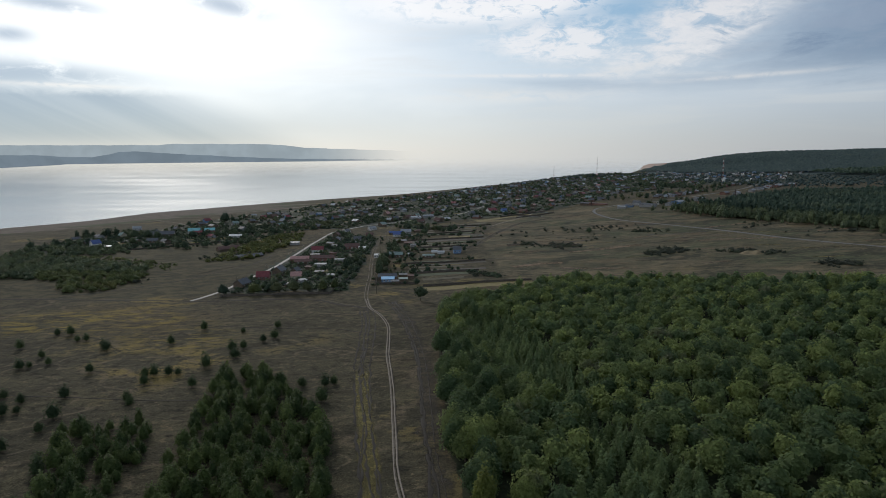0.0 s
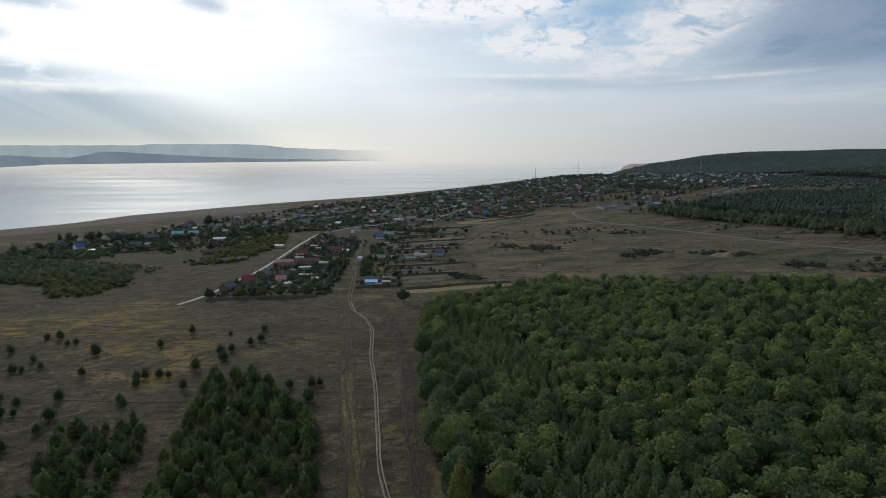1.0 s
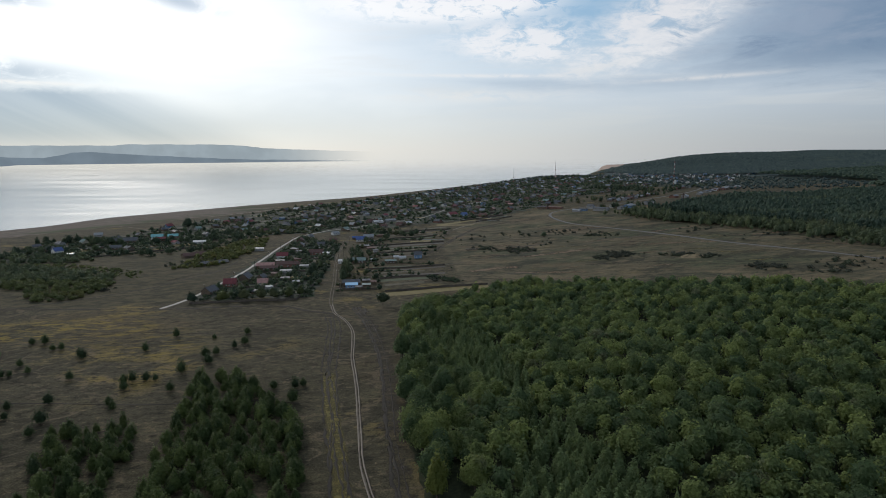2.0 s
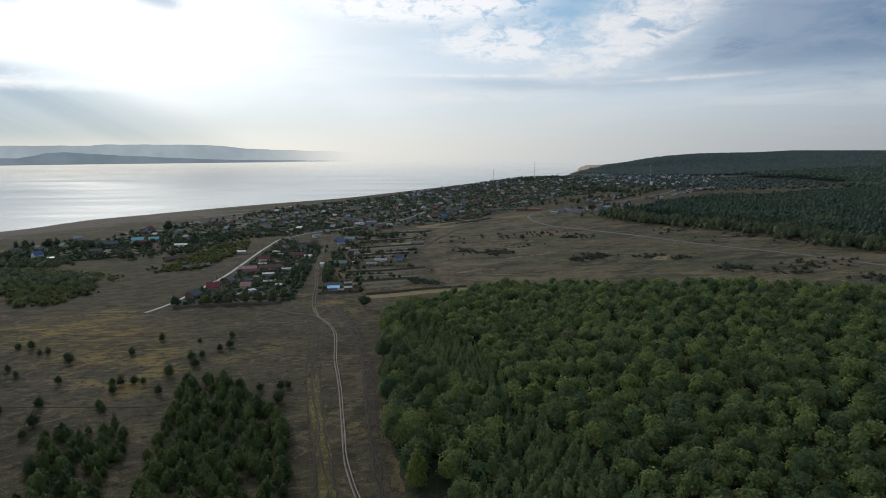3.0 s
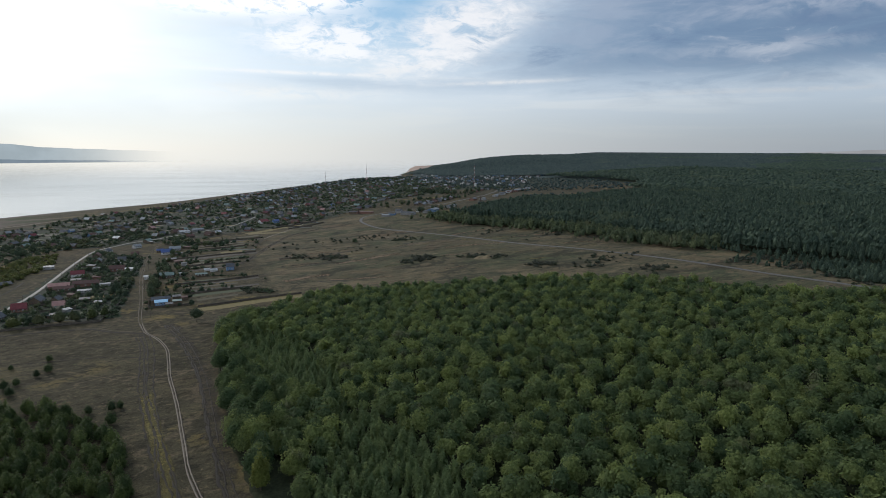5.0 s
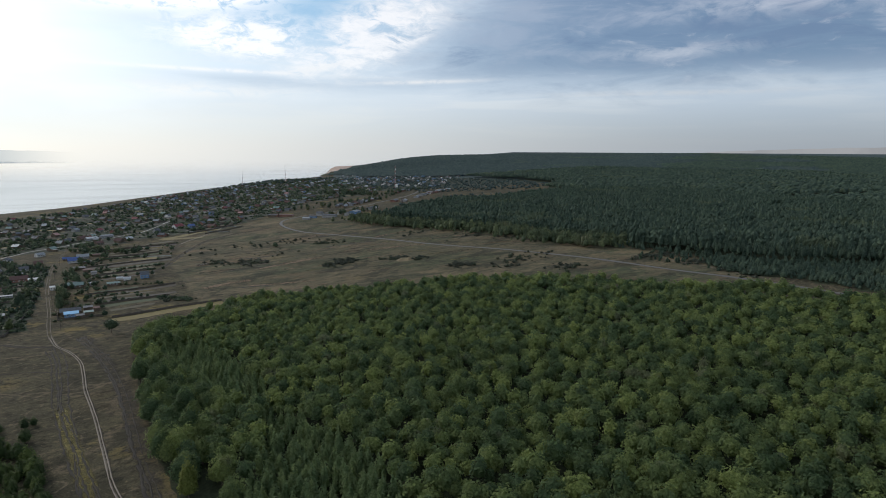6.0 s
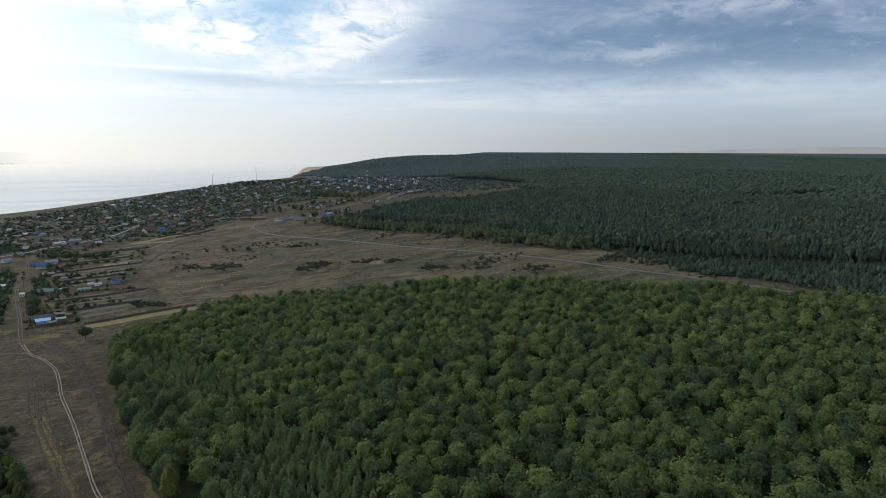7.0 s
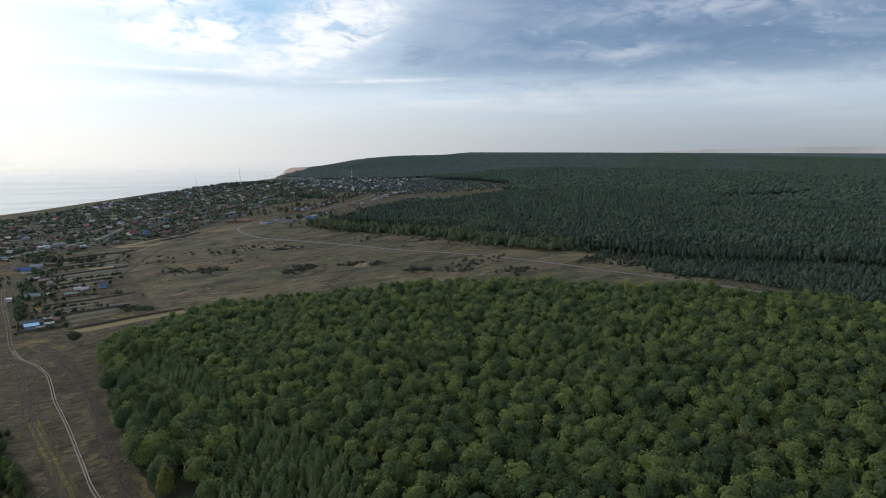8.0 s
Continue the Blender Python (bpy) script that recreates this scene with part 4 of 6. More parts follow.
def simple_pine(rng, tall, wide, sides=5, tiers=2, low=0.52):
    """A far pine: a blunt, ragged crown of boughs."""
    v, f = [], []
    levels = [(low, 1.0), (0.82, 0.82)] if tiers > 1 else [(low, 1.0)]
    for k, (z, r) in enumerate(levels):
        for j in range(sides):
            a = 2 * math.pi * (j + rng.uniform(-0.3, 0.3) + 0.5 * k) / sides
            q = wide / 2 * r * rng.uniform(0.7, 1.25)
            v.append((q * math.cos(a), q * math.sin(a), tall * (z + rng.uniform(-0.07, 0.07))))
    v.append((rng.uniform(-0.1, 0.1) * wide, rng.uniform(-0.1, 0.1) * wide, tall))
    for k in range(len(levels) - 1):
        for j in range(sides):
            a, b = k * sides + j, k * sides + (j + 1) % sides
            f += [(a, b, b + sides), (a, b + sides, a + sides)]
    b = (len(levels) - 1) * sides
    f += [(b + j, b + (j + 1) % sides, len(v) - 1) for j in range(sides)]
    return np.array(v), np.array(f)


def trunk_mesh(tall, thick, crooked=0.3, limbs=4, seed=0):
    rng = random.Random(seed)
    bm = bmesh.new()

    def limb(a, b, r0, r1, sides=6):
        d = b - a
        q = d.to_track_quat("Z", "Y").to_matrix().to_4x4()
        bmesh.ops.create_cone(bm, segments=sides, radius1=r0, radius2=r1, depth=d.length, matrix=Matrix.Translation((a + b) / 2) @ q)

    top = Vector((rng.uniform(-crooked, crooked), rng.uniform(-crooked, crooked), tall))
    low = Vector((0, 0, -0.3))
    limb(low, top, thick, thick * 0.45)
    for k in range(limbs):
        a = 2 * math.pi * k / limbs + rng.uniform(-0.4, 0.4)
        start = low.lerp(top, rng.uniform(0.5, 0.95))
        limb(start, start + Vector((math.cos(a), math.sin(a), 0.8)) * tall * 0.35, thick * 0.4, thick * 0.12, 5)
    return bm


def scatter(poly, gap, seed, jitter=0.42):
    """Places in a polygon, on a shaken grid with the given gap."""
    rng = np.random.default_rng(seed)
    px, py = [q[0] for q in poly], [q[1] for q in poly]
    rows = np.arange(min(py), max(py), gap * 0.87)
    out = []
    for k, y in enumerate(rows):
        x = np.arange(min(px), max(px), gap) + (gap / 2 if k % 2 else 0)
        out.append(np.stack([x, np.full(len(x), y)], 1))
    p = np.concatenate(out) + rng.uniform(-jitter, jitter, (sum(map(len, out)), 2)) * gap
    return p[inside(p[:, 0], p[:, 1], poly)]


def joined(name, rng, places, forms, mat, label, category, grow=(0.8, 1.2), lift=0.0, stretch=(0.9, 1.1), smooth=False):
    """Many trees in one mesh, for those past counting."""
    vs, fs, tints, base = [], [], [], 0
    z = land(places[:, 0], places[:, 1]) + lift
    for (x, y), h in zip(places, z):
        v, f = forms[rng.integers(len(forms))]
        a, k = rng.uniform(0, 2 * math.pi), rng.uniform(*grow)
        c, s = math.cos(a) * k, math.sin(a) * k
        w = np.empty_like(v)
        w[:, 0], w[:, 1], w[:, 2] = v[:, 0] * c - v[:, 1] * s + x, v[:, 0] * s + v[:, 1] * c + y, v[:, 2] * k * rng.uniform(*stretch) + h
        vs.append(w)
        fs.append(f + base)
        tints.append(np.full(len(v), rng.uniform(0, 1), np.float32))
        base += len(v)
    me = mesh_of(name, np.concatenate(vs), np.concatenate(fs), [mat], smooth)
    me.attributes.new("tint", "FLOAT", "POINT").data.foreach_set("value", np.concatenate(tints))
    return tagged(new(name, me), label, category, kind="stuff")


def tree_kind(name, forms, mat, trunks, label, category, group):
    """One tree of each form, far below nothing: the first of each is placed, the others are copies."""
    made = []
    for (v, f), bm in zip(forms, trunks):
        top = thing(name, Matrix.Identity(4), label, category, group)
        part("trunk", bm, M_BARK, top)
        part("crown", mesh_of("crown", v, f, [mat]), mat, top)
        made.append(top)
    return made


def plant(kinds, places, rng, grow=(0.85, 1.2)):
    used = set()
    for x, y in places:
        k = int(rng.integers(len(kinds)))
        g = rng.uniform(*grow)
        m = pose(x, y, height(x, y), 0, 0, rng.uniform(0, 360)) @ Matrix.Diagonal((g, g, g * rng.uniform(0.92, 1.08), 1))
        if k not in used:
            used.add(k)
            kinds[k].matrix_world = m
        else:
            ob = copy_thing(kinds[k], pose(0, 0, 0))
            ob.matrix_basis = m
    for k, ob in enumerate(kinds):
        if k not in used:
            for o in (*ob.children_recursive, ob):
                bpy.data.objects.remove(o)


def near_order(p, eye=(0.0, -45.0)):
    return p[np.argsort(np.hypot(p[:, 0] - eye[0], p[:, 1] - eye[1]))]


rng = np.random.default_rng(5)
# broad-leaved wood
oaks = scatter(OAK_WOOD, 5.3, 11, 0.5)
# the trees along the track stand wider apart and are larger
rim = oaks[:, 0] < 26 + 8 * np.sin(oaks[:, 1] * 0.07)
oaks = oaks[~rim | (np.random.default_rng(8).uniform(0, 1, len(oaks)) < 0.62)]
keep = np.ones(len(oaks), bool)
for patch in PINE_PATCHES:
    keep &= ~inside(oaks[:, 0], oaks[:, 1], patch)
keep &= (np.hypot(oaks[:, 0] - 10, oaks[:, 1] - 137) > 7.5) & ~((oaks[:, 0] < 20) & (oaks[:, 1] < 134))
oaks = near_order(oaks[keep])
away = np.hypot(oaks[:, 0] + 14, oaks[:, 1] + 91)
bearing = np.degrees(np.arctan2(oaks[:, 0] + 14, oaks[:, 1] + 91))
open_view = (away > 148) & (bearing < 70)
rim = oaks[:, 0] < 26 + 8 * np.sin(oaks[:, 1] * 0.07)
edge_oaks, front, rest, hidden = oaks[open_view & rim], oaks[open_view & ~rim][:190], oaks[open_view & ~rim][190:], oaks[~open_view]
forms = [broad_crown(rng, rng.uniform(10, 13), rng.uniform(9.0, 11.5), 760, 0.38, 18, 0.12) for _ in range(6)]
kinds = tree_kind("oak_tree", forms, M_OAK, [trunk_mesh(6.5, 0.3, seed=20 + k) for k in range(6)], "large spreading green oak at the edge of the wood", "tree", "trees of the wood's edge")
plant(kinds, edge_oaks, rng, (0.72, 1.12))
forms = [broad_crown(rng, rng.uniform(10.5, 13.5), rng.uniform(7.0, 9.6), 520, 0.36, 14, 0.22) for _ in range(8)]
kinds = tree_kind("oak_tree", forms, M_OAK, [trunk_mesh(6.5, 0.28, seed=k) for k in range(8)], "broad-leaved tree with a dense rounded green crown", "tree", "trees of the wood")
plant(kinds, front, rng, (0.66, 1.05))
forms = [broad_crown(rng, rng.uniform(10.5, 13.5), rng.uniform(6.8, 9.2), 150, 0.54, 13, 0.25, 1) for _ in range(10)]
plain = [broad_crown(rng, rng.uniform(10.5, 14), rng.uniform(8, 10.5), 0, 1.2, 6, 0.3, 1) for _ in range(4)]
light = [broad_crown(rng, rng.uniform(10.0, 13), rng.uniform(6.8, 9.2), 56, 0.74, 11, 0.3, 1) for _ in range(10)]
apart = np.hypot(rest[:, 0] + 5, rest[:, 1] + 45) > 305
joined("broad_leaved_wood", rng, rest[~apart], forms, M_OAK, "dense green broad-leaved wood with rounded crowns", "wood", (0.62, 1.06))
joined("broad_leaved_wood", rng, rest[apart], light, M_OAK, "far side of the dense broad-leaved wood", "wood", (0.60, 1.04))
joined("broad_leaved_wood", rng, hidden, plain, M_OAK, "dense green broad-leaved wood below the slope", "wood", (0.72, 1.1))

# young pines: two patches inside the wood and two groves in the meadow
patch = near_order(np.concatenate([scatter(q, 4.0, 20 + k, 0.4) for k, q in enumerate(PINE_PATCHES)]))
GROVE_A = [(-91, 246), (-76, 250), (-54, 222), (-37, 190), (-31, 166), (-28, 120), (-60, 118), (-74, 140), (-84, 188), (-86, 212)]
GROVE_B = [(-126, 193), (-102, 203), (-92, 188), (-88, 165), (-80, 125), (-110, 120), (-112, 163)]
grove = near_order(np.concatenate([scatter(GROVE_A, 4.1, 30, 0.6), scatter(GROVE_B, 4.5, 31, 0.6)]))
grove = grove[rng.uniform(0, 1, len(grove)) < 0.86]
forms = [broad_crown(rng, rng.uniform(5.0, 6.4), rng.uniform(5.2, 6.6), 420, 0.24, 22, 0.0, 1, 0.82, 0.16) for _ in range(6)]
kinds = tree_kind("pine_tree", forms, M_SINGLE, [trunk_mesh(3.5, 0.1, 0.1, 3, k) for k in range(6)], "young bushy dark green pine in dry grass", "tree", "young pines of the meadow")
singles = [(-138, 183), (-119, 172), (-116, 167), (-205, 322), (-198, 322), (-187, 309), (-183, 310), (-167, 297), (-163, 292), (-209, 298), (-188, 282), (-187, 265), (-184, 267), (-178, 271), (-152, 258), (-135, 300), (-128, 325), (-105, 318), (-89, 327), (-95, 287), (-99, 283), (-94, 272), (-89, 299), (-85, 305), (-103, 261), (-112, 253), (-116, 253), (-122, 253), (-125, 251), (-121, 242), (-100, 238), (-119, 224), (-116, 220), (-145, 228), (-137, 208), (-135, 197), (-126, 195), (-159, 224), (-154, 214), (-169, 229), (-158, 212), (-46, 233), (-43, 235), (-44, 216), (-55, 233), (-58, 223)]
plant(kinds, np.array(singles, float), rng, (0.62, 1.05))
forms = [broad_crown(rng, rng.uniform(5.6, 7.4), rng.uniform(4.6, 6.0), 280, 0.28, 22, 0.0, 1, 0.84, 0.36) for _ in range(6)]
kinds = tree_kind("pine_tree", forms, M_GROVE, [trunk_mesh(3.5, 0.1, 0.1, 3, k) for k in range(6)], "bushy green pine of a close-grown grove", "tree", "young pines of the grove")
plant(kinds, grove[:130], rng, (0.55, 1.15))
if len(grove) > 130:
    joined("pine_grove", rng, grove[130:], forms, M_GROVE, "close-grown grove of young pines", "grove", (0.55, 1.15))
forms = [broad_crown(rng, rng.uniform(7.5, 9.8), rng.uniform(4.4, 5.6), 170, 0.34, 22, 0.05, 1, 0.8, 0.62) for _ in range(6)]
kinds = tree_kind("pine_tree", forms, M_PINE, [trunk_mesh(5.5, 0.12, 0.1, 3, k) for k in range(6)], "slender young pine within the broad-leaved wood", "tree", "pines of the plantation")
plant(kinds, patch[:125], rng, (0.8, 1.15))
if len(patch) > 125:
    joined("pine_plantation", rng, patch[125:], forms, M_PINE, "plantation of slender young pines", "plantation", (0.8, 1.15))

# the great pine wood beyond the highway
close = scatter([q for q in PINE_WOOD[:13]] + [(800, -160), (1000, 300), (1050, 900), (900, 1000)] + PINE_WOOD[25:], 4.9, 41)
far_a = scatter([(1000, 100), (1900, 200), (2100, 1300), (1700, 1900), (1100, 1900), (1150, 1600), (1080, 1300), (900, 1150), (900, 1000), (1050, 900)], 10.0, 42)
far_b = scatter([(1900, 500), (3300, 900), (3200, 2600), (2000, 3300), (1150, 3200), (900, 2900), (860, 2300), (1050, 1950), (1700, 1900), (2100, 1300)], 13.0, 43)


def seen_side(p):
    return p[(np.degrees(np.arctan2(p[:, 0] + 14, p[:, 1] + 91)) < 72)]


CLEARINGS = [[(1040, 620), (1180, 590), (1330, 612), (1340, 660), (1180, 676), (1060, 680)], [(820, 500), (900, 505), (905, 530), (830, 532)]]
for gap in CLEARINGS:
    far_a, close = far_a[~inside(far_a[:, 0], far_a[:, 1], gap)], close[~inside(close[:, 0], close[:, 1], gap)]
close, far_a, far_b = seen_side(close), seen_side(far_a), seen_side(far_b)
close = near_order(close)
# broad-leaved trees take the place of pines along the front of the wood
FRONT = curve_points(PINE_WOOD[:5][::-1], 6.0)
gap = np.array([np.hypot(FRONT[:, 0] - x, FRONT[:, 1] - y).min() for x, y in close])
close = close[gap > 15 + 9 * np.sin(close[:, 0] * 0.11) * np.sin(close[:, 1] * 0.09)]
nearest = np.hypot(close[:, 0] + 5, close[:, 1] + 60) < 600
forms = [broad_crown(rng, rng.uniform(12, 15), rng.uniform(3.8, 5.0), 44, 0.5, 16, 0.26, 1, 0.86, 0.82) for _ in range(10)]
joined("pine_wood", rng, close[nearest], forms, M_FAR_PINE, "tall dark pine wood beyond the highway", "pine wood", (0.7, 1.12))
forms = [simple_pine(rng, rng.uniform(12.5, 15.5), rng.uniform(4.2, 5.6), 5, 2, 0.40) for _ in range(10)]
joined("pine_wood", rng, close[~nearest], forms, M_FAR_PINE, "tall dark pine wood beyond the highway", "pine wood", (0.8, 1.12))
forms = [simple_pine(rng, rng.uniform(12.5, 15), rng.uniform(9, 12), 5, 2, 0.55) for _ in range(8)]


def leafy(p, reach, swing):
    """Where the far wood takes on the painted haze tint: towards the river, in broad uneven drifts."""
    side = np.degrees(np.arctan2(p[:, 0], p[:, 1] + 60)) + swing * np.sin(p[:, 0] * 0.006 + 1) * np.sin(p[:, 1] * 0.008) + 2.0 * np.sin(p[:, 0] * 0.021 + p[:, 1] * 0.017)
    return side < reach


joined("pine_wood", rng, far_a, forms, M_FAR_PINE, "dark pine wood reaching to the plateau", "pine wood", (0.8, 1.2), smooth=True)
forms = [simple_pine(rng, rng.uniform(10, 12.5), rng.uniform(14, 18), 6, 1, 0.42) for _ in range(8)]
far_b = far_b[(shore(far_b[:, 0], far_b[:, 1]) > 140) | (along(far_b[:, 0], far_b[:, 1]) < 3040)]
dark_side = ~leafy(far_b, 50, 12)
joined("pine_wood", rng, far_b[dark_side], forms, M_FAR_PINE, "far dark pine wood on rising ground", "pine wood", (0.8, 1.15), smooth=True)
# same tree forms as the pines, coloured with the painted haze
joined("mixed_wood", rng, far_b[~dark_side], forms, M_HAZE_WOOD, "far wood on rising ground with haze painted into its blue-green", "wood", (0.8, 1.15), smooth=True)
forms = [broad_crown(rng, rng.uniform(4.5, 7.0), rng.uniform(4.4, 5.8), 14, 0.5, 12, 0.02, 1, 0.94, 0.4) for _ in range(8)]
joined("young_pines", rng, scatter(YOUNG_BELT, 4.3, 46, 0.5), forms, M_FAR_PINE, "belt of young pines before the tall pine wood", "young pines", (0.55, 1.1))
# broad-leaved fringe of the pine wood
fringe = np.concatenate([FRONT + rng.normal(0, 11, FRONT.shape) + np.array([-2, -3]) for _ in range(17)])
forms = [broad_crown(rng, rng.uniform(8, 12), rng.uniform(6, 9), 30, 0.7, 11, 0.1, 1) for _ in range(6)]
joined("wood_edge", rng, fringe, forms, M_EDGE, "mixed green broad-leaved fringe of the pine wood", "wood edge", (0.4, 1.25))
line = curve_points(PINE_WOOD[3:12][::-1], 5.0)
fringe = np.concatenate([line + rng.normal(0, 7, line.shape) + np.array([-1, 0]) for _ in range(5)] + [scatter([(392, 345), (432, 340), (436, 290), (404, 240)], 11.0, 44, 0.9)])
forms = [pine_crown(rng, rng.uniform(4.0, 6.0), rng.uniform(3.5, 4.8), 30, 0.4, 0.03, 0.55, 6) for _ in range(5)]
joined("wood_edge", rng, fringe, forms, M_FAR_PINE, "low young pines along the edge of the wood", "wood edge", (0.4, 1.3))


# ---------------------------------------------------------------- scrub, shrubs and single trees
SHRUBS = [(-420, 585), (-384, 590), (-327, 572), (-262, 535), (-238, 500), (-236, 440), (-268, 432), (-300, 470), (-338, 488), (-420, 492)]
forms = [broad_crown(rng, rng.uniform(5.0, 7.0), rng.uniform(8, 12), 80, 0.6, 9, 0.0, 1) for _ in range(6)]
spots = scatter(SHRUBS, 5.8, 61, 0.7)
dense = ~inside(spots[:, 0], spots[:, 1], [(-335, 506), (-300, 512), (-240, 500), (-232, 436), (-270, 424), (-316, 470)])
joined("shrub_thicket", rng, spots[dense], forms, M_EDGE, "tall dark green willow thicket on the damp meadow", "shrubs", (0.55, 1.15), -0.2)
sparse = spots[~dense]
joined("shrub_thicket", rng, sparse[rng.uniform(0, 1, len(sparse)) < 0.85], forms, M_WILLOW, "rounded yellow-green willow bushes on the damp meadow", "shrubs", (0.45, 1.0), -0.2)
# thicket and low green growth between the bushes and the lowest gardens
spots = scatter([(-430, 664), (-345, 658), (-312, 622), (-340, 604), (-430, 602)], 6.5, 63, 0.8)
joined("shrub_thicket", rng, spots[rng.uniform(0, 1, len(spots)) < 0.8], forms, M_EDGE, "tall dark green willow thicket below the gardens", "shrubs", (0.5, 1.05), -0.2)
spots = scatter([(-430, 604), (-340, 606), (-262, 566), (-234, 548), (-230, 520), (-262, 536), (-327, 574), (-384, 592)], 4.2, 64, 0.9)
low_willow = [broad_crown(rng, rng.uniform(1.6, 2.6), rng.uniform(4, 7), 30, 0.4, 6, 0.0, 1) for _ in range(5)]
joined("shrub_thicket", rng, spots[rng.uniform(0, 1, len(spots)) < 0.8], low_willow, M_WILLOW, "low yellow-green growth on damp ground", "shrubs", (0.4, 1.1), -0.2)
YELLOW_SHRUBS = [(-215, 560), (-178, 575), (-160, 690), (-172, 770), (-205, 745), (-215, 650)]
spots = scatter(YELLOW_SHRUBS, 5.8, 62, 0.6)
joined("shrub_thicket", rng, spots[rng.uniform(0, 1, len(spots)) < 0.75], forms, M_YELLOW, "yellowing shrubs beside the ruined barns", "shrubs", (0.4, 0.85), -0.2)
scrub = [broad_crown(rng, rng.uniform(1.6, 3.2), rng.uniform(3.4, 6), 40, 0.45, 8, 0.0, 1, 0.65) for _ in range(5)]
clumps = []


def clump(*rows):
    """Patches of scrub: place, spread and share of bushes."""
    for x, y, r, m in rows:
        m = int(m * 2.6)
        clumps.append(np.stack([x + rng.normal(0, r * 0.95, m), y + rng.normal(0, r * 0.85, m)], 1))


clump((192, 516, 9, 26), (180, 512, 8, 16), (234, 494, 6, 12), (254, 478, 5, 10), (268, 418, 7, 20), (80, 608, 7, 12), (115, 582, 8, 22), (100, 590, 8, 8), (212, 654, 9, 10), (329, 345, 8, 16), (313, 400, 6, 6), (320, 628, 12, 9), (185, 690, 12, 9), (140, 695, 12, 8), (330, 410, 12, 10), (300, 385, 9, 8))
clump((28, 456, 6, 9), (350, 560, 14, 7), (222, 640, 12, 6), (410, 330, 8, 14), (418, 290, 7, 12), (420, 250, 8, 16), (405, 228, 7, 10), (428, 330, 6, 8), (140, 620, 20, 6), (90, 690, 20, 5), (-240, 470, 8, 4), (-210, 585, 9, 12), (-190, 600, 9, 8), (400, 470, 8, 8), (380, 520, 9, 7))
joined("field_scrub", rng, np.concatenate(clumps), scrub, M_SCRUB, "dark leafless scrub on the dry meadow", "scrub", (0.35, 1.35), -0.2)
tufts = [broad_crown(rng, rng.uniform(0.5, 0.9), rng.uniform(1.0, 2.0), 14, 0.3, 1, 0.0, 1) for _ in range(4)]
MEADOW = [(-230, 200), (-150, 120), (-10, 110), (0, 350), (30, 390), (120, 420), (290, 320), (360, 250), (385, 330), (330, 470), (220, 740), (140, 900), (60, 640), (30, 430), (-60, 405), (-300, 425)]
spots = scatter(MEADOW, 30.0, 64, 0.9)
joined("grass_tufts", rng, spots, tufts, M_WILLOW, "scattered coarse tufts on the dry meadow", "grass tufts", (0.3, 0.8), -0.2)


M_SANDPIT = grainy("dug_sand", (0.12, 0.096, 0.055), (0.21, 0.165, 0.095), 0.5)
gu, gv = np.meshgrid(np.linspace(-1, 1, 22), np.linspace(-1, 1, 18), indexing="ij")
mx, my = 243 + gu * 12, 482 + gv * 9
lift = 2.6 * np.clip(1 - gu ** 2 - gv ** 2, 0, 1) * (0.6 + 0.5 * np.sin(gu * 7 + gv * 3) * np.cos(gv * 6))
gi, gj = np.meshgrid(np.arange(21), np.arange(17), indexing="ij")
gq = np.stack([gi * 18 + gj, (gi + 1) * 18 + gj, (gi + 1) * 18 + gj + 1, gi * 18 + gj + 1], -1).reshape(-1, 4)
gz2 = land(mx, my) + lift - 0.15
tagged(new("sand_mound", mesh_of("sand_mound", np.stack([mx, my, gz2], -1).reshape(-1, 3), gq, [M_SANDPIT], True)), "rough pale heap of dug sand in the field", "mound")


def ruin(x, y, turn_deg, rows):
    """Remains of a shed: low beams left in parallel rows."""
    top = thing("ruined_shed", pose(x, y, height(x, y), 0, 0, turn_deg), "fallen grey beams of a ruined shed in the grass", "ruin", "ruins of the field")
    for k in range(rows):
        part("beam", boxes((k * 2.4 - rows * 1.2, -3.5 + 0.4 * (k % 3), -0.3, k * 2.4 - rows * 1.2 + 0.5, 3.0 + 0.5 * (k % 2), 0.9 + 0.3 * (k % 2))), M_FENCE, top)


ruin(70, 604, 20, 6)
ruin(108, 580, 35, 5)
ruin(126, 586, 10, 4)


def one_tree(name, x, y, tall, wide, leaves, mat, label, floor=0.15, leaf=0.5, lobes=8, category="tree", group=""):
    top = thing(name, pose(x, y, height(x, y), 0, 0, rng.uniform(0, 360)), label, category, group)
    part("trunk", trunk_mesh(tall * 0.55, 0.02 * tall + 0.05, seed=int(x * 7 + y) % 97), M_BARK, top)
    v, f = broad_crown(rng, tall, wide, leaves, leaf * 0.85, lobes + 3, floor)
    part("crown", mesh_of("crown", v, f, [mat]), mat, top)
    return top


one_tree("birch_tree", 9.5, 137, 12.5, 8.0, 1100, M_BIRCH, "slim yellow-green birch at the edge of the wood", 0.08, 0.45)
one_tree("apple_tree", -14, 379, 9.0, 9.5, 400, M_GARDEN, "low round tree standing alone in the meadow")
one_tree("apple_tree", 156, 664, 6.0, 9.0, 220, M_GARDEN, "dense dark round bush in the open field", 0.0)
for x, y, tall, wide in [(-49, 470, 12, 7), (-50, 486, 14, 8.5), (-48, 503, 13, 8), (-51, 520, 12, 7), (-80, 505, 11, 7), (-79, 520, 10, 7), (-76, 540, 9, 6)]:
    one_tree("poplar_tree", x, y, tall, wide, 200, M_GARDEN, "tall dark tree beside the village lane", 0.1, group="trees along the lane")
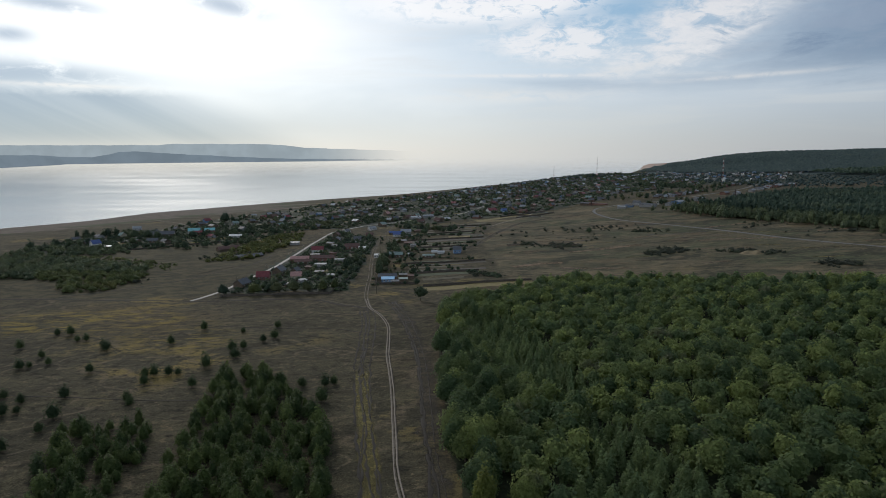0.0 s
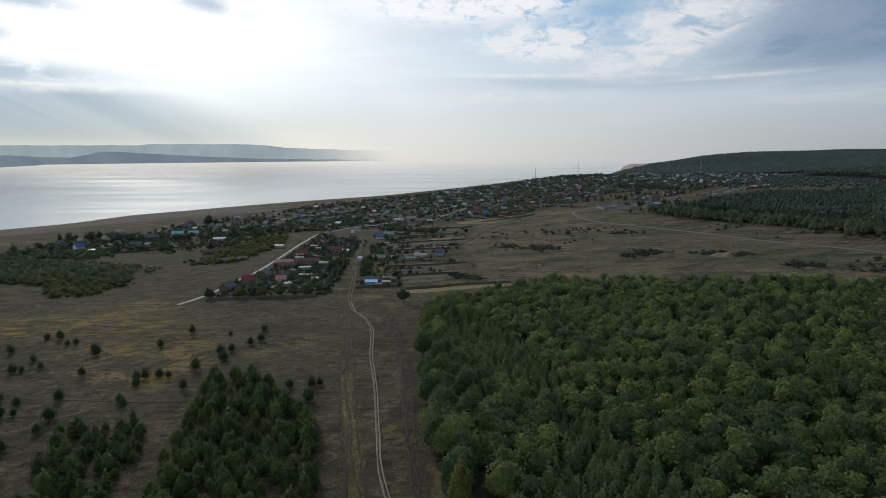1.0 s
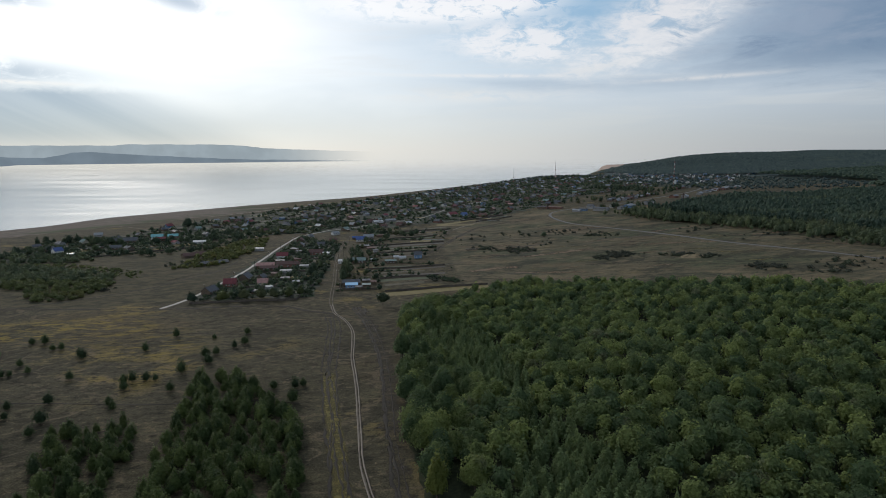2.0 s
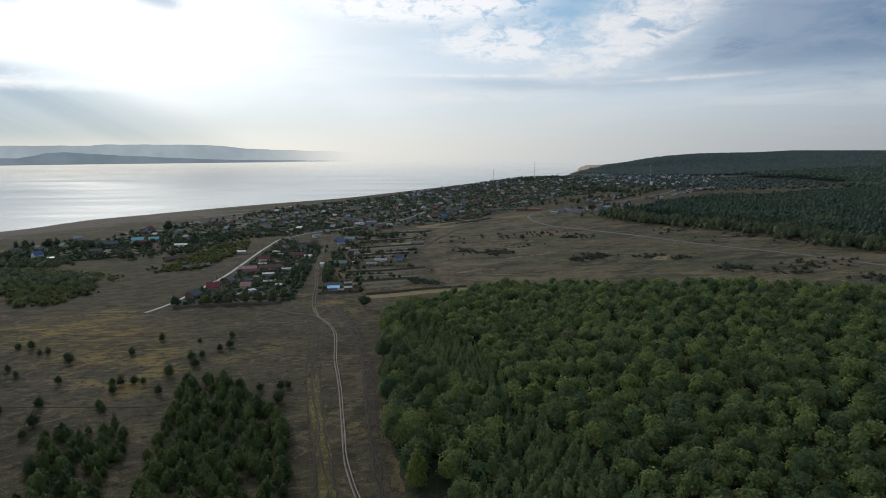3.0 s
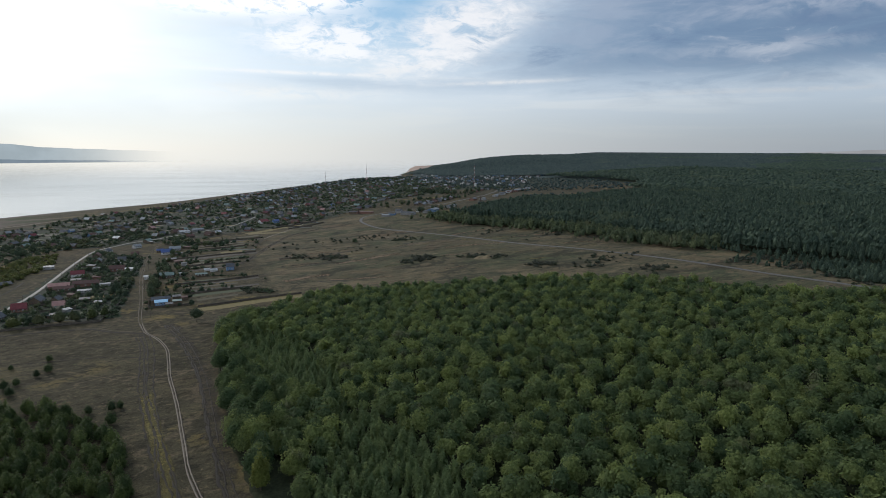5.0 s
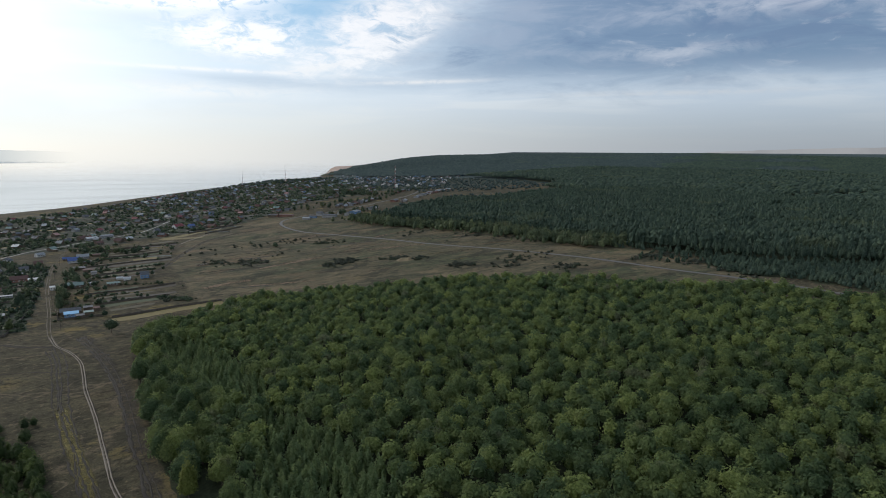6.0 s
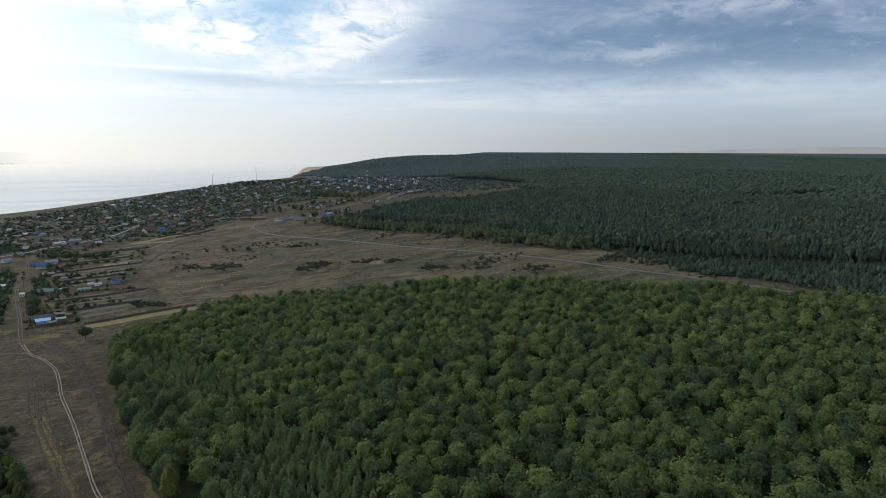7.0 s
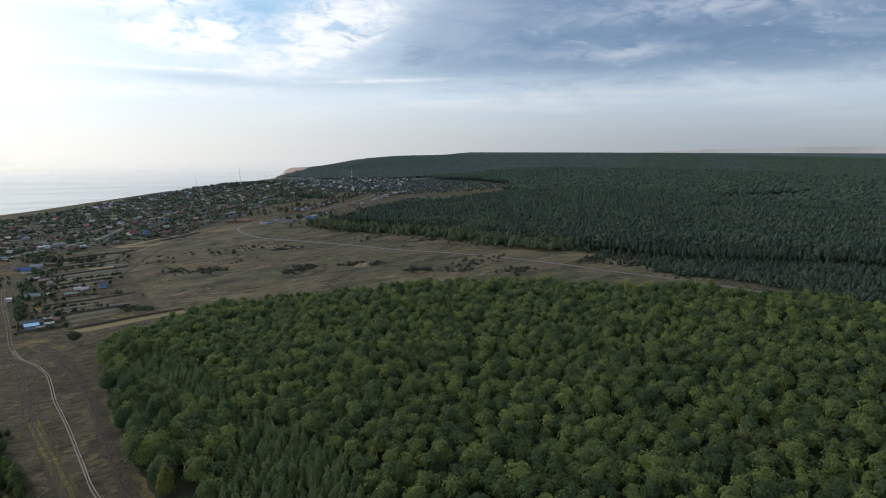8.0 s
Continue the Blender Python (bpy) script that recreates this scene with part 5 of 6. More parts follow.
for x, y, tall, wide, mat, label in [(-150, 418, 8, 10, M_GARDEN, "dark leafy tree by the garden fence"), (-128, 415, 9, 10.5, M_YELLOW, "rounded yellow-green tree by the garden fence"),
                                     (-113, 416, 9, 9, M_GARDEN, "green tree at the end of the gardens"), (-101, 414, 11, 9.5, M_GARDEN, "green tree at the end of the gardens"),
                                     (-92, 416, 10, 9, M_GARDEN, "dark green tree at the end of the gardens"), (-82, 419, 9, 8, M_WILLOW, "pale green tree at the end of the gardens"),
                                     (-75, 425, 8, 7, M_WILLOW, "pale green tree at the end of the gardens"), (-120, 424, 7, 8, M_GARDEN, "low green tree at the end of the gardens"),
                                     (-316, 905, 19, 17, M_GARDEN, "big dark tree standing alone near the river beach"), (-365, 735, 13, 14, M_GARDEN, "large dark tree behind the houses"), (-352, 742, 12, 13, M_GARDEN, "large dark tree behind the houses"),
                                     (-338, 735, 10, 12, M_GARDEN, "large dark tree behind the houses"), (-345, 690, 9, 10, M_GARDEN, "dark tree beside the outer house"),
                                     (-300, 745, 10, 13, M_GARDEN, "large dark tree behind the houses"), (-288, 760, 9, 12, M_GARDEN, "large dark tree behind the houses"),
                                     (-375, 745, 10, 10, M_GARDEN, "large dark tree behind the houses"), (-395, 690, 8, 8, M_GARDEN, "dark tree beside the outer house")]:
    one_tree("garden_tree", x, y, tall, wide, 240, mat, label, 0.1, group="trees of the village edge")


# ---------------------------------------------------------------- houses
def gable_roof(w, d, h, rise, over=0.45, thick=0.14):
    bm = bmesh.new()
    for side in (-1, 1):
        x0, x1 = -w / 2 - over, w / 2 + over
        drop = rise * over / (d / 2)
        eave, ridge = (side * (d / 2 + over), h - drop), (0.0, h + rise)
        rows = [bm.verts.new((x, y, z + k)) for x in (x0, x1) for (y, z) in (eave, ridge) for k in (0, thick)]
        a, b, c, e, a2, b2, c2, e2 = rows
        for f in ((a, c, c2, a2), (b, b2, e2, e), (a, b, e, c), (a2, c2, e2, b2), (a, a2, b2, b), (c, e, e2, c2)):
            bm.faces.new(f)
    bmesh.ops.recalc_face_normals(bm, faces=bm.faces)
    return bm


def shed_roof(w, d, h, rise, over=0.35, thick=0.12):
    bm = bmesh.new()
    made = box(bm, -w / 2 - over, -d / 2 - over, h, w / 2 + over, d / 2 + over, h + thick)
    for v in made:
        v.co.z += rise * (v.co.y + d / 2 + over) / (d + 2 * over)
    return bm


def wall_body(w, d, h, rise):
    bm = bmesh.new()
    box(bm, -w / 2, -d / 2, -0.6, w / 2, d / 2, h)
    if rise:
        pts = [bm.verts.new((x, y, z)) for x in (-w / 2 + 0.003, w / 2 - 0.003) for y, z in ((-d / 2 + 0.01, h), (d / 2 - 0.01, h), (0, h + rise - 0.02))]
        a, b, c, a2, b2, c2 = pts
        for f in ((a, b, c), (a2, c2, b2), (a, c, c2, a2), (b, b2, c2, c)):
            bm.faces.new(f)
    return bm


ROOF_WORDS = {"slate": "grey slate", "pale": "pale metal", "red": "red metal", "brown": "rust-brown", "blue": "blue metal", "sky": "light blue", "teal": "teal metal",
              "green": "grey-green", "pink": "faded pink", "white": "white"}
WALL_WORDS = {"white": "whitewashed", "wood": "weathered wooden", "grey": "grey block", "brick": "red brick", "blue": "blue-painted", "cream": "cream-painted"}


def house(x, y, w, d, h, rise, turn_deg, roof, wall, detail=2, name="house", words=""):
    label = words or "%s house with a %s roof" % (WALL_WORDS[wall], ROOF_WORDS[roof])
    top = thing(name, pose(x, y, height(x, y), 0, 0, turn_deg), label, name.replace("_", " "), "buildings of the village")
    flat = rise < 0.8
    part("wall", wall_body(w, d, h, 0 if flat else rise), WALLS[wall], top)
    part("roof", shed_roof(w, d, h, rise) if flat else gable_roof(w, d, h, rise), ROOFS[roof], top)
    if detail >= 1 and not flat:
        part("chimney", boxes((w * 0.18, 0.2, h + rise * 0.55, w * 0.18 + 0.6, 0.8, h + rise + 0.7)), M_BRICK, top)
    if detail >= 2 and h > 2.1:
        spots = [(sx * w * 0.28, -1) for sx in (-1, 0, 1)] if w > 8 else [(sx * w * 0.25, -1) for sx in (-1, 1)]
        for sx, side in spots + [(w * 0.2, 1)]:
            yy = side * d / 2
            frame_ob = part("window", boxes((sx - 0.6, yy - 0.05, 0.95, sx + 0.6, yy + 0.05, 1.09), (sx - 0.6, yy - 0.05, 2.0, sx + 0.6, yy + 0.05, 2.12),
                                            (sx - 0.6, yy - 0.05, 1.09, sx - 0.48, yy + 0.05, 2.0), (sx + 0.48, yy - 0.05, 1.09, sx + 0.6, yy + 0.05, 2.0),
                                            (sx - 0.04, yy - 0.045, 1.09, sx + 0.04, yy + 0.045, 2.0)), M_TRIM, top)
            part("pane", boxes((sx - 0.48, yy - 0.02, 1.09, sx - 0.04, yy + 0.02, 2.0), (sx + 0.04, yy - 0.02, 1.09, sx + 0.48, yy + 0.02, 2.0)), M_GLASS, frame_ob)
        part("door", boxes((-w / 2 - 0.04, d * 0.1, 0, -w / 2 + 0.04, d * 0.1 + 0.95, 2.05)), M_FENCE, top)
    return top


HOUSE_SPOTS = []


def build_row(*rows):
    """Builds houses and keeps their places, so that lots and trees stay clear of them."""
    for q in rows:
        house(*q)
        HOUSE_SPOTS.append(q[:2])


# houses along the concrete road
build_row(
    (-138, 472, 9.5, 8, 2.8, 3.4, 4, "red", "brick"),
    (-146, 446, 10, 8, 2.6, 3.0, 70, "slate", "wood"),
    (-113, 474, 8, 7, 2.6, 2.6, 8, "pink", "cream"),
    (-133, 500, 10, 8, 2.6, 3.2, 80, "slate", "wood"),
    (-119, 497, 7, 6, 2.4, 2.4, 75, "slate", "wood"),
    (-128, 553, 16, 9, 3.0, 2.0, 6, "pink", "brick"),
    (-122, 540, 15, 7, 2.6, 1.6, 5, "brown", "wood"),
    (-124, 612, 11, 8, 2.8, 2.8, 8, "red", "white"))
# houses of the lower gardens
build_row(
    (-104, 455, 5, 4, 2.0, 0.5, 40, "pale", "grey"),
    (-108, 556, 20, 9, 3.0, 2.0, 4, "brown", "brick"),
    (-104, 524, 10, 4, 2.2, 0.5, 5, "pale", "grey"),
    (-92, 548, 8, 3, 2.0, 0.4, 3, "pale", "grey"),
    (-92, 627, 14, 8, 3.0, 2.6, 5, "brown", "brick"),
    (-80, 618, 8, 6, 2.6, 0.6, 5, "white", "white"))
# houses beside the lane
build_row(
    (-40, 445, 9, 6, 2.6, 0.7, 4, "sky", "blue"),
    (-41, 456, 13, 8, 2.6, 1.8, 2, "slate", "wood"),
    (-29, 446, 6, 4, 2.0, 0.5, 5, "green", "wood"),
    (-52, 716, 11, 9, 2.8, 3.2, 6, "blue", "white"),
    (-44, 738, 12, 8, 2.8, 2.4, 4, "pale", "grey"),
    (-60, 735, 7, 5, 2.4, 1.6, 4, "blue", "wood"),
    (-43, 562, 12, 8, 2.8, 2.0, 3, "green", "wood"),
    (-60, 560, 4, 4, 2.8, 0.5, 3, "white", "white"),
    (-13, 554, 10, 5, 2.4, 0.8, 2, "green", "wood"),
    (13, 572, 7, 7, 3.6, 2.6, 4, "slate", "blue"),
    (-2, 572, 6, 4, 1.6, 1.0, 10, "white", "white"))
# houses beside the lane
build_row(
    (-8, 578, 5, 4, 1.6, 1.0, 0, "white", "white"))
# houses of the outer village
build_row(
    (-247, 740, 14, 8, 2.8, 1.4, 12, "white", "white"),
    (-316, 790, 14, 11, 3.2, 3.0, 18, "teal", "white"),
    (-298, 795, 12, 10, 3.0, 2.6, 18, "teal", "brick"),
    (-305, 772, 12, 7, 2.6, 2.2, 15, "red", "brick"),
    (-378, 674, 9, 8, 3.6, 3.4, 55, "blue", "white"),
    (-356, 658, 7, 4, 2.2, 0.5, 10, "white", "grey"),
    (-404, 822, 10, 8, 2.8, 2.4, 20, "pale", "grey"),
    (-342, 760, 26, 10, 2.8, 3.2, 14, "slate", "wood"),
    (-330, 705, 12, 7, 2.6, 2.2, 12, "slate", "wood"),
    (-186, 590, 26, 9, 1.6, 1.8, 35, "slate", "wood"),
    (-222, 640, 22, 9, 2.0, 2.4, 40, "brown", "wood"))
# houses where the road enters the village
build_row(
    (-160, 668, 10, 6, 2.6, 0.6, 8, "pale", "grey"),
    (-40, 905, 14, 9, 3.0, 1.6, 25, "white", "grey"),
    (-22, 915, 16, 8, 3.0, 1.4, 25, "pale", "grey"),
    (74, 952, 14, 10, 3.2, 3.4, 30, "red", "white"),
    (92, 946, 9, 7, 2.8, 2.4, 30, "blue", "blue"),
    (-30, 850, 9, 7, 2.6, 2.2, 30, "brown", "wood"),
    (5, 870, 9, 7, 2.6, 2.2, 30, "white", "wood"),
    (-118, 690, 9, 7, 2.6, 2.4, 85, "slate", "wood"),
    (-125, 730, 9, 7, 2.6, 2.4, 85, "brown", "wood"),
    (-118, 760, 9, 7, 2.6, 2.4, 70, "slate", "white"),
    (-95, 690, 8, 6, 2.4, 2.0, 5, "slate", "grey"))
# houses where the road enters the village
build_row(
    (-85, 720, 8, 6, 2.4, 2.0, 5, "brown", "wood"),
    (-90, 790, 9, 7, 2.6, 2.0, 35, "pale", "white"))
def warehouses(*rows):
    for x, y, w, d, h, rise, a, roof, wall in rows:
        house(x, y, w, d, h, rise, a, roof, wall, 0, "warehouse", "long %s warehouse with a %s roof by the highway" % (WALL_WORDS[wall], ROOF_WORDS[roof]))


warehouses(
    (235, 966, 38, 7, 2.8, 0.7, -38, "brown", "brick"),
    (222, 975, 14, 8, 3.0, 1.4, -38, "slate", "wood"),
    (255, 889, 12, 7, 2.6, 1.2, -40, "pale", "grey"),
    (268, 900, 11, 6, 2.6, 1.2, -40, "slate", "blue"),
    (284, 916, 10, 8, 4.2, 2.4, -45, "slate", "grey"),
    (290, 884, 22, 10, 3.4, 1.6, -40, "slate", "grey"),
    (313, 903, 8, 6, 3.0, 1.8, 50, "pale", "white"),
    (318, 880, 11, 7, 3.0, 1.4, 50, "slate", "grey"),
    (334, 889, 22, 11, 4.0, 1.8, 48, "pale", "blue"),
    (376, 929, 20, 9, 3.2, 1.6, 48, "slate", "grey"),
    (390, 944, 12, 8, 3.0, 1.6, 50, "pale", "white"))
warehouses(
    (473, 1053, 20, 10, 3.4, 1.8, 48, "slate", "brick"),
    (492, 1050, 14, 9, 3.2, 1.6, 48, "pale", "grey"),
    (555, 1128, 18, 8, 3.2, 1.6, 50, "pale", "grey"),
    (587, 1172, 18, 10, 3.4, 1.8, 52, "slate", "grey"),
    (581, 1294, 20, 10, 3.2, 2.0, 50, "brown", "brick"),
    (609, 1328, 26, 10, 3.4, 2.0, 50, "slate", "brick"),
    (634, 1345, 16, 8, 3.0, 1.8, 50, "slate", "grey"))

for x, y, w, d, a, roof, wall in [(-30, 462, 6, 4, 5, "slate", "wood"), (-24, 455, 4, 3, 10, "brown", "wood"), (-34, 436, 5, 3, 3, "slate", "wood"), (-46, 575, 7, 5, 4, "slate", "wood"), (-30, 566, 5, 4, 8, "pale", "grey"),
                                  (-38, 700, 7, 5, 5, "slate", "wood"), (-30, 745, 9, 4, 3, "brown", "wood"), (-36, 640, 8, 5, 4, "brown", "wood"), (-44, 660, 10, 7, 4, "slate", "wood"), (-30, 622, 5, 4, 12, "slate", "grey"),
                                  (-110, 438, 6, 4, 8, "slate", "wood"), (-98, 488, 7, 4, 4, "slate", "wood"), (-112, 512, 6, 4, 82, "brown", "wood"), (-86, 470, 5, 4, 10, "pale", "wood"), (-120, 580, 8, 5, 5, "slate", "wood"),
                                  (-104, 586, 7, 5, 6, "brown", "brick"), (-112, 640, 8, 5, 80, "slate", "wood"), (-96, 664, 6, 4, 5, "pale", "wood"), (-120, 660, 9, 7, 84, "slate", "wood")]:
    house(x, y, w, d, 2.2, 0.6, a, roof, wall, 0, "shed", "low %s shed with a %s roof among gardens" % (WALL_WORDS[wall], ROOF_WORDS[roof]))

# rows of houses along the bank
pick = random.Random(9)
roof_bag = ["slate"] * 20 + ["pale"] * 7 + ["brown"] * 4 + ["red"] + ["green"] * 4 + ["pink", "white"]
wall_bag = ["wood"] * 9 + ["grey"] * 3 + ["white"] + ["brick"] * 2 + ["blue", "cream"]
taken = np.array(HOUSE_SPOTS + [(235, 966), (284, 900), (334, 889), (376, 929)])
lots = []
for k, s in enumerate(np.arange(150, 800, 34)):
    a = 262 + pick.uniform(0, 20)
    while a < 2000:
        a += pick.uniform(17, 34)
        x, y = from_shore(a + pick.uniform(-3, 3), s + pick.uniform(-5, 5))
        if inside(np.array([x]), np.array([y]), VILLAGE)[0] and np.hypot(taken[:, 0] - x, taken[:, 1] - y).min() > 16 and pick.random() < 0.40:
            lots.append((x, y, a, s))
lots.sort(key=lambda q: q[0] ** 2 + q[1] ** 2)
ANGLE = 52.4
far_parts = {}
for k, (x, y, a, s) in enumerate(lots):
    w, d, h, rise = pick.uniform(7.5, 11), pick.uniform(6, 8), pick.uniform(2.4, 3.0), pick.uniform(1.8, 3.2)
    turn_deg = ANGLE + pick.choice([0, 90]) + pick.uniform(-6, 6)
    roof, wall = pick.choice(roof_bag), pick.choice(wall_bag)
    if k < 240:
        house(x, y, w, d, h, rise, turn_deg, roof, wall, 1)
        if pick.random() < 0.5:
            px, py = x + pick.uniform(-11, 11), y + pick.uniform(-11, 11)
            house(px, py, pick.uniform(4, 7), pick.uniform(3, 4), 2.1, 0.5, turn_deg + 90, pick.choice(["slate", "pale", "white", "brown"]), "wood", 0, "shed")
    else:
        for kind, bm, table in ((wall, wall_body(w, d, h, rise), WALLS), (roof, gable_roof(w, d, h, rise), ROOFS)):
            bmesh.ops.transform(bm, matrix=pose(x, y, height(x, y), 0, 0, turn_deg), verts=bm.verts)
            me = bpy.data.meshes.new("far_house")
            bm.to_mesh(me)
            bm.free()
            far_parts.setdefault(table[kind].name, (table[kind], []))[1].append(me)
# the second settlement below the wooded headland
FAR_VILLAGE = [(620, 1640), (760, 1470), (900, 1620), (1060, 1840), (1180, 2040), (1230, 2280), (1200, 2600), (1020, 2800), (840, 2500), (650, 2080)]
for x, y in scatter(FAR_VILLAGE, 36.0, 97, 0.8):
    if pick.random() < 0.35 or shore(x, y) < 120:
        continue
    w, d, h, rise = pick.uniform(7, 11), pick.uniform(6, 8), pick.uniform(2.4, 3.2), pick.uniform(1.8, 3.0)
    roof, wall = pick.choice(["slate", "slate", "slate", "pale", "green", "brown"]), pick.choice(["white", "grey", "grey", "wood", "blue"])
    for kind, bm, table in ((wall, wall_body(w, d, h, rise), WALLS), (roof, gable_roof(w, d, h, rise), ROOFS)):
        bmesh.ops.transform(bm, matrix=pose(x, y, height(x, y), 0, 0, pick.uniform(0, 180)), verts=bm.verts)
        me = bpy.data.meshes.new("far_house")
        bm.to_mesh(me)
        bm.free()
        far_parts.setdefault(table[kind].name, (table[kind], []))[1].append(me)
bm = bmesh.new()
me_all = bpy.data.meshes.new("far_houses")
for index, (mat, meshes) in enumerate(far_parts.values()):
    me_all.materials.append(mat)
    for me in meshes:
        before = len(bm.faces)
        bm.from_mesh(me)
        bm.faces.ensure_lookup_table()
        for f in bm.faces[before:]:
            f.material_index = index
        bpy.data.meshes.remove(me)
bm.to_mesh(me_all)
bm.free()
tagged(new("far_houses", me_all), "small far houses with grey, white and rust-coloured roofs", "houses", kind="stuff")

# houses along the highway below the red and white mast
verge = curve_points([(355, 1012), (394, 1048), (435, 1095), (473, 1147)], 11.0)
for x, y in verge:
    for off in (0, 13):
        house(x - off * 0.75 + pick.uniform(-4, 4), y + off * 0.66 + pick.uniform(-4, 4), pick.uniform(7, 10), pick.uniform(5, 7), 2.5, pick.uniform(1.6, 2.6), 45 + pick.choice([0, 90]) + pick.uniform(-6, 6), pick.choice(["slate", "pale", "brown", "slate"]),
              pick.choice(["grey", "wood", "wood"]), 0)
for x, y in curve_points([(600, 1185), (640, 1225), (680, 1268), (720, 1300)], 14.0):
    house(x + pick.uniform(-5, 5), y + pick.uniform(-5, 5), pick.uniform(9, 13), pick.uniform(7, 9), 2.8, pick.uniform(1.8, 2.8), 45 + pick.choice([0, 90]) + pick.uniform(-6, 6), pick.choice(["slate", "brown", "pale"]), pick.choice(["brick", "white", "wood"]), 0)

# village trees and bushes
green = scatter(VILLAGE, 11.5, 71, 0.95)
thick = 0.5 + 0.5 * np.sin(green[:, 0] * 0.035 + 1.0) * np.sin(green[:, 1] * 0.028 + green[:, 0] * 0.01)
green = green[np.random.default_rng(3).uniform(0, 1, len(green)) < 0.28 + 0.6 * thick]
home = np.array([q[:2] for q in lots] + [tuple(q) for q in taken])
clear_of = np.array([np.hypot(home[:, 0] - x, home[:, 1] - y).min() for x, y in green])
green = near_order(green[clear_of > 5.5])
inner = scatter(GARDENS, 11.0, 73, 0.9)
inner = inner[rng.uniform(0, 1, len(inner)) < np.where(inner[:, 0] < -18, 0.75, 0.10)]
block = np.concatenate([scatter(LOWER_BLOCK, 10.0, 72, 0.9), inner])
clear_of = np.array([np.hypot(home[:, 0] - x, home[:, 1] - y).min() for x, y in block])
road_line = curve_points(PAVED, 5.0)


def off_road(p, gap=7.0):
    return p[np.array([np.hypot(road_line[:, 0] - x, road_line[:, 1] - y).min() > gap for x, y in p])]


block = off_road(block[(clear_of > 8) & (np.abs(block[:, 0] + 60) > 7)])
forms = [broad_crown(rng, rng.uniform(4, 6.5), rng.uniform(4.5, 7), 40, 0.45, 8, 0.05, 1) for _ in range(7)]
kinds = tree_kind("garden_tree", forms, M_GARDEN, [trunk_mesh(2.8, 0.12, 0.2, 3, k) for k in range(7)], "small dark green garden tree among the houses", "tree", "trees of the gardens")
block = near_order(block)
plant(kinds, block[:250], rng, (0.4, 1.15))
forms = [broad_crown(rng, rng.uniform(3.5, 6.5), rng.uniform(5, 8), 10, 0.9, 8, 0.0, 1) for _ in range(7)]
forms = [(q * np.array([rng.uniform(1.0, 1.7), 1.0, 1.0]), f) for q, f in forms]
joined("village_trees", rng, np.concatenate([off_road(green, 7.0), block[250:]]), forms, M_GARDEN, "dark green trees and bushes between the houses", "trees", (0.3, 1.35))
under = []
for x, y in scatter(VILLAGE, 44.0, 77, 0.9):
    t = radians(52.4 + pick.choice([0, 90, 90]) + pick.uniform(-5, 5))
    run = np.arange(-pick.uniform(8, 22), pick.uniform(8, 22), 3.4)
    under.append(np.stack([x + run * math.cos(t), y + run * math.sin(t)], 1) + rng.normal(0, 0.6, (len(run), 2)))
under = off_road(np.concatenate(under), 6.0)
under = under[inside(under[:, 0], under[:, 1], VILLAGE)]
low = [broad_crown(rng, rng.uniform(2.0, 3.2), rng.uniform(3.5, 6), 5, 0.8, 1, 0.0, 1) for _ in range(5)]
joined("village_bushes", rng, under, low, M_GARDEN, "low dark bushes and hedges between the gardens", "bushes", (0.5, 1.3))
low_block = scatter(GARDENS, 9.0, 79, 0.9)
low_block = np.concatenate([scatter(LOWER_BLOCK, 5.2, 78, 0.9), low_block[rng.uniform(0, 1, len(low_block)) < np.where(low_block[:, 0] < -20, 0.5, 0.03)]])
low_block = off_road(low_block[np.abs(low_block[:, 0] + 60) > 6])
low_block = low_block[np.array([np.hypot(home[:, 0] - x, home[:, 1] - y).min() > 6 for x, y in low_block])]
low = [broad_crown(rng, rng.uniform(1.6, 3.0), rng.uniform(3, 5), 14, 0.4, 6, 0.0, 1) for _ in range(5)]
joined("village_bushes", rng, low_block, low, M_GARDEN, "low bushes and hedges of the lower gardens", "bushes", (0.4, 1.55))
# hedges and belts of trees
hedge_form = [broad_crown(rng, rng.uniform(1.8, 3.0), rng.uniform(3, 5), 30, 0.4, 4, 0.0, 1) for _ in range(5)]
belt_form = [broad_crown(rng, rng.uniform(7, 10), rng.uniform(7, 10), 70, 0.7, 7, 0.0, 1) for _ in range(5)]


def belt(points, gap, spread, seed):
    r = np.random.default_rng(seed)
    c = curve_points(points, gap)
    return c + r.normal(0, spread, c.shape)


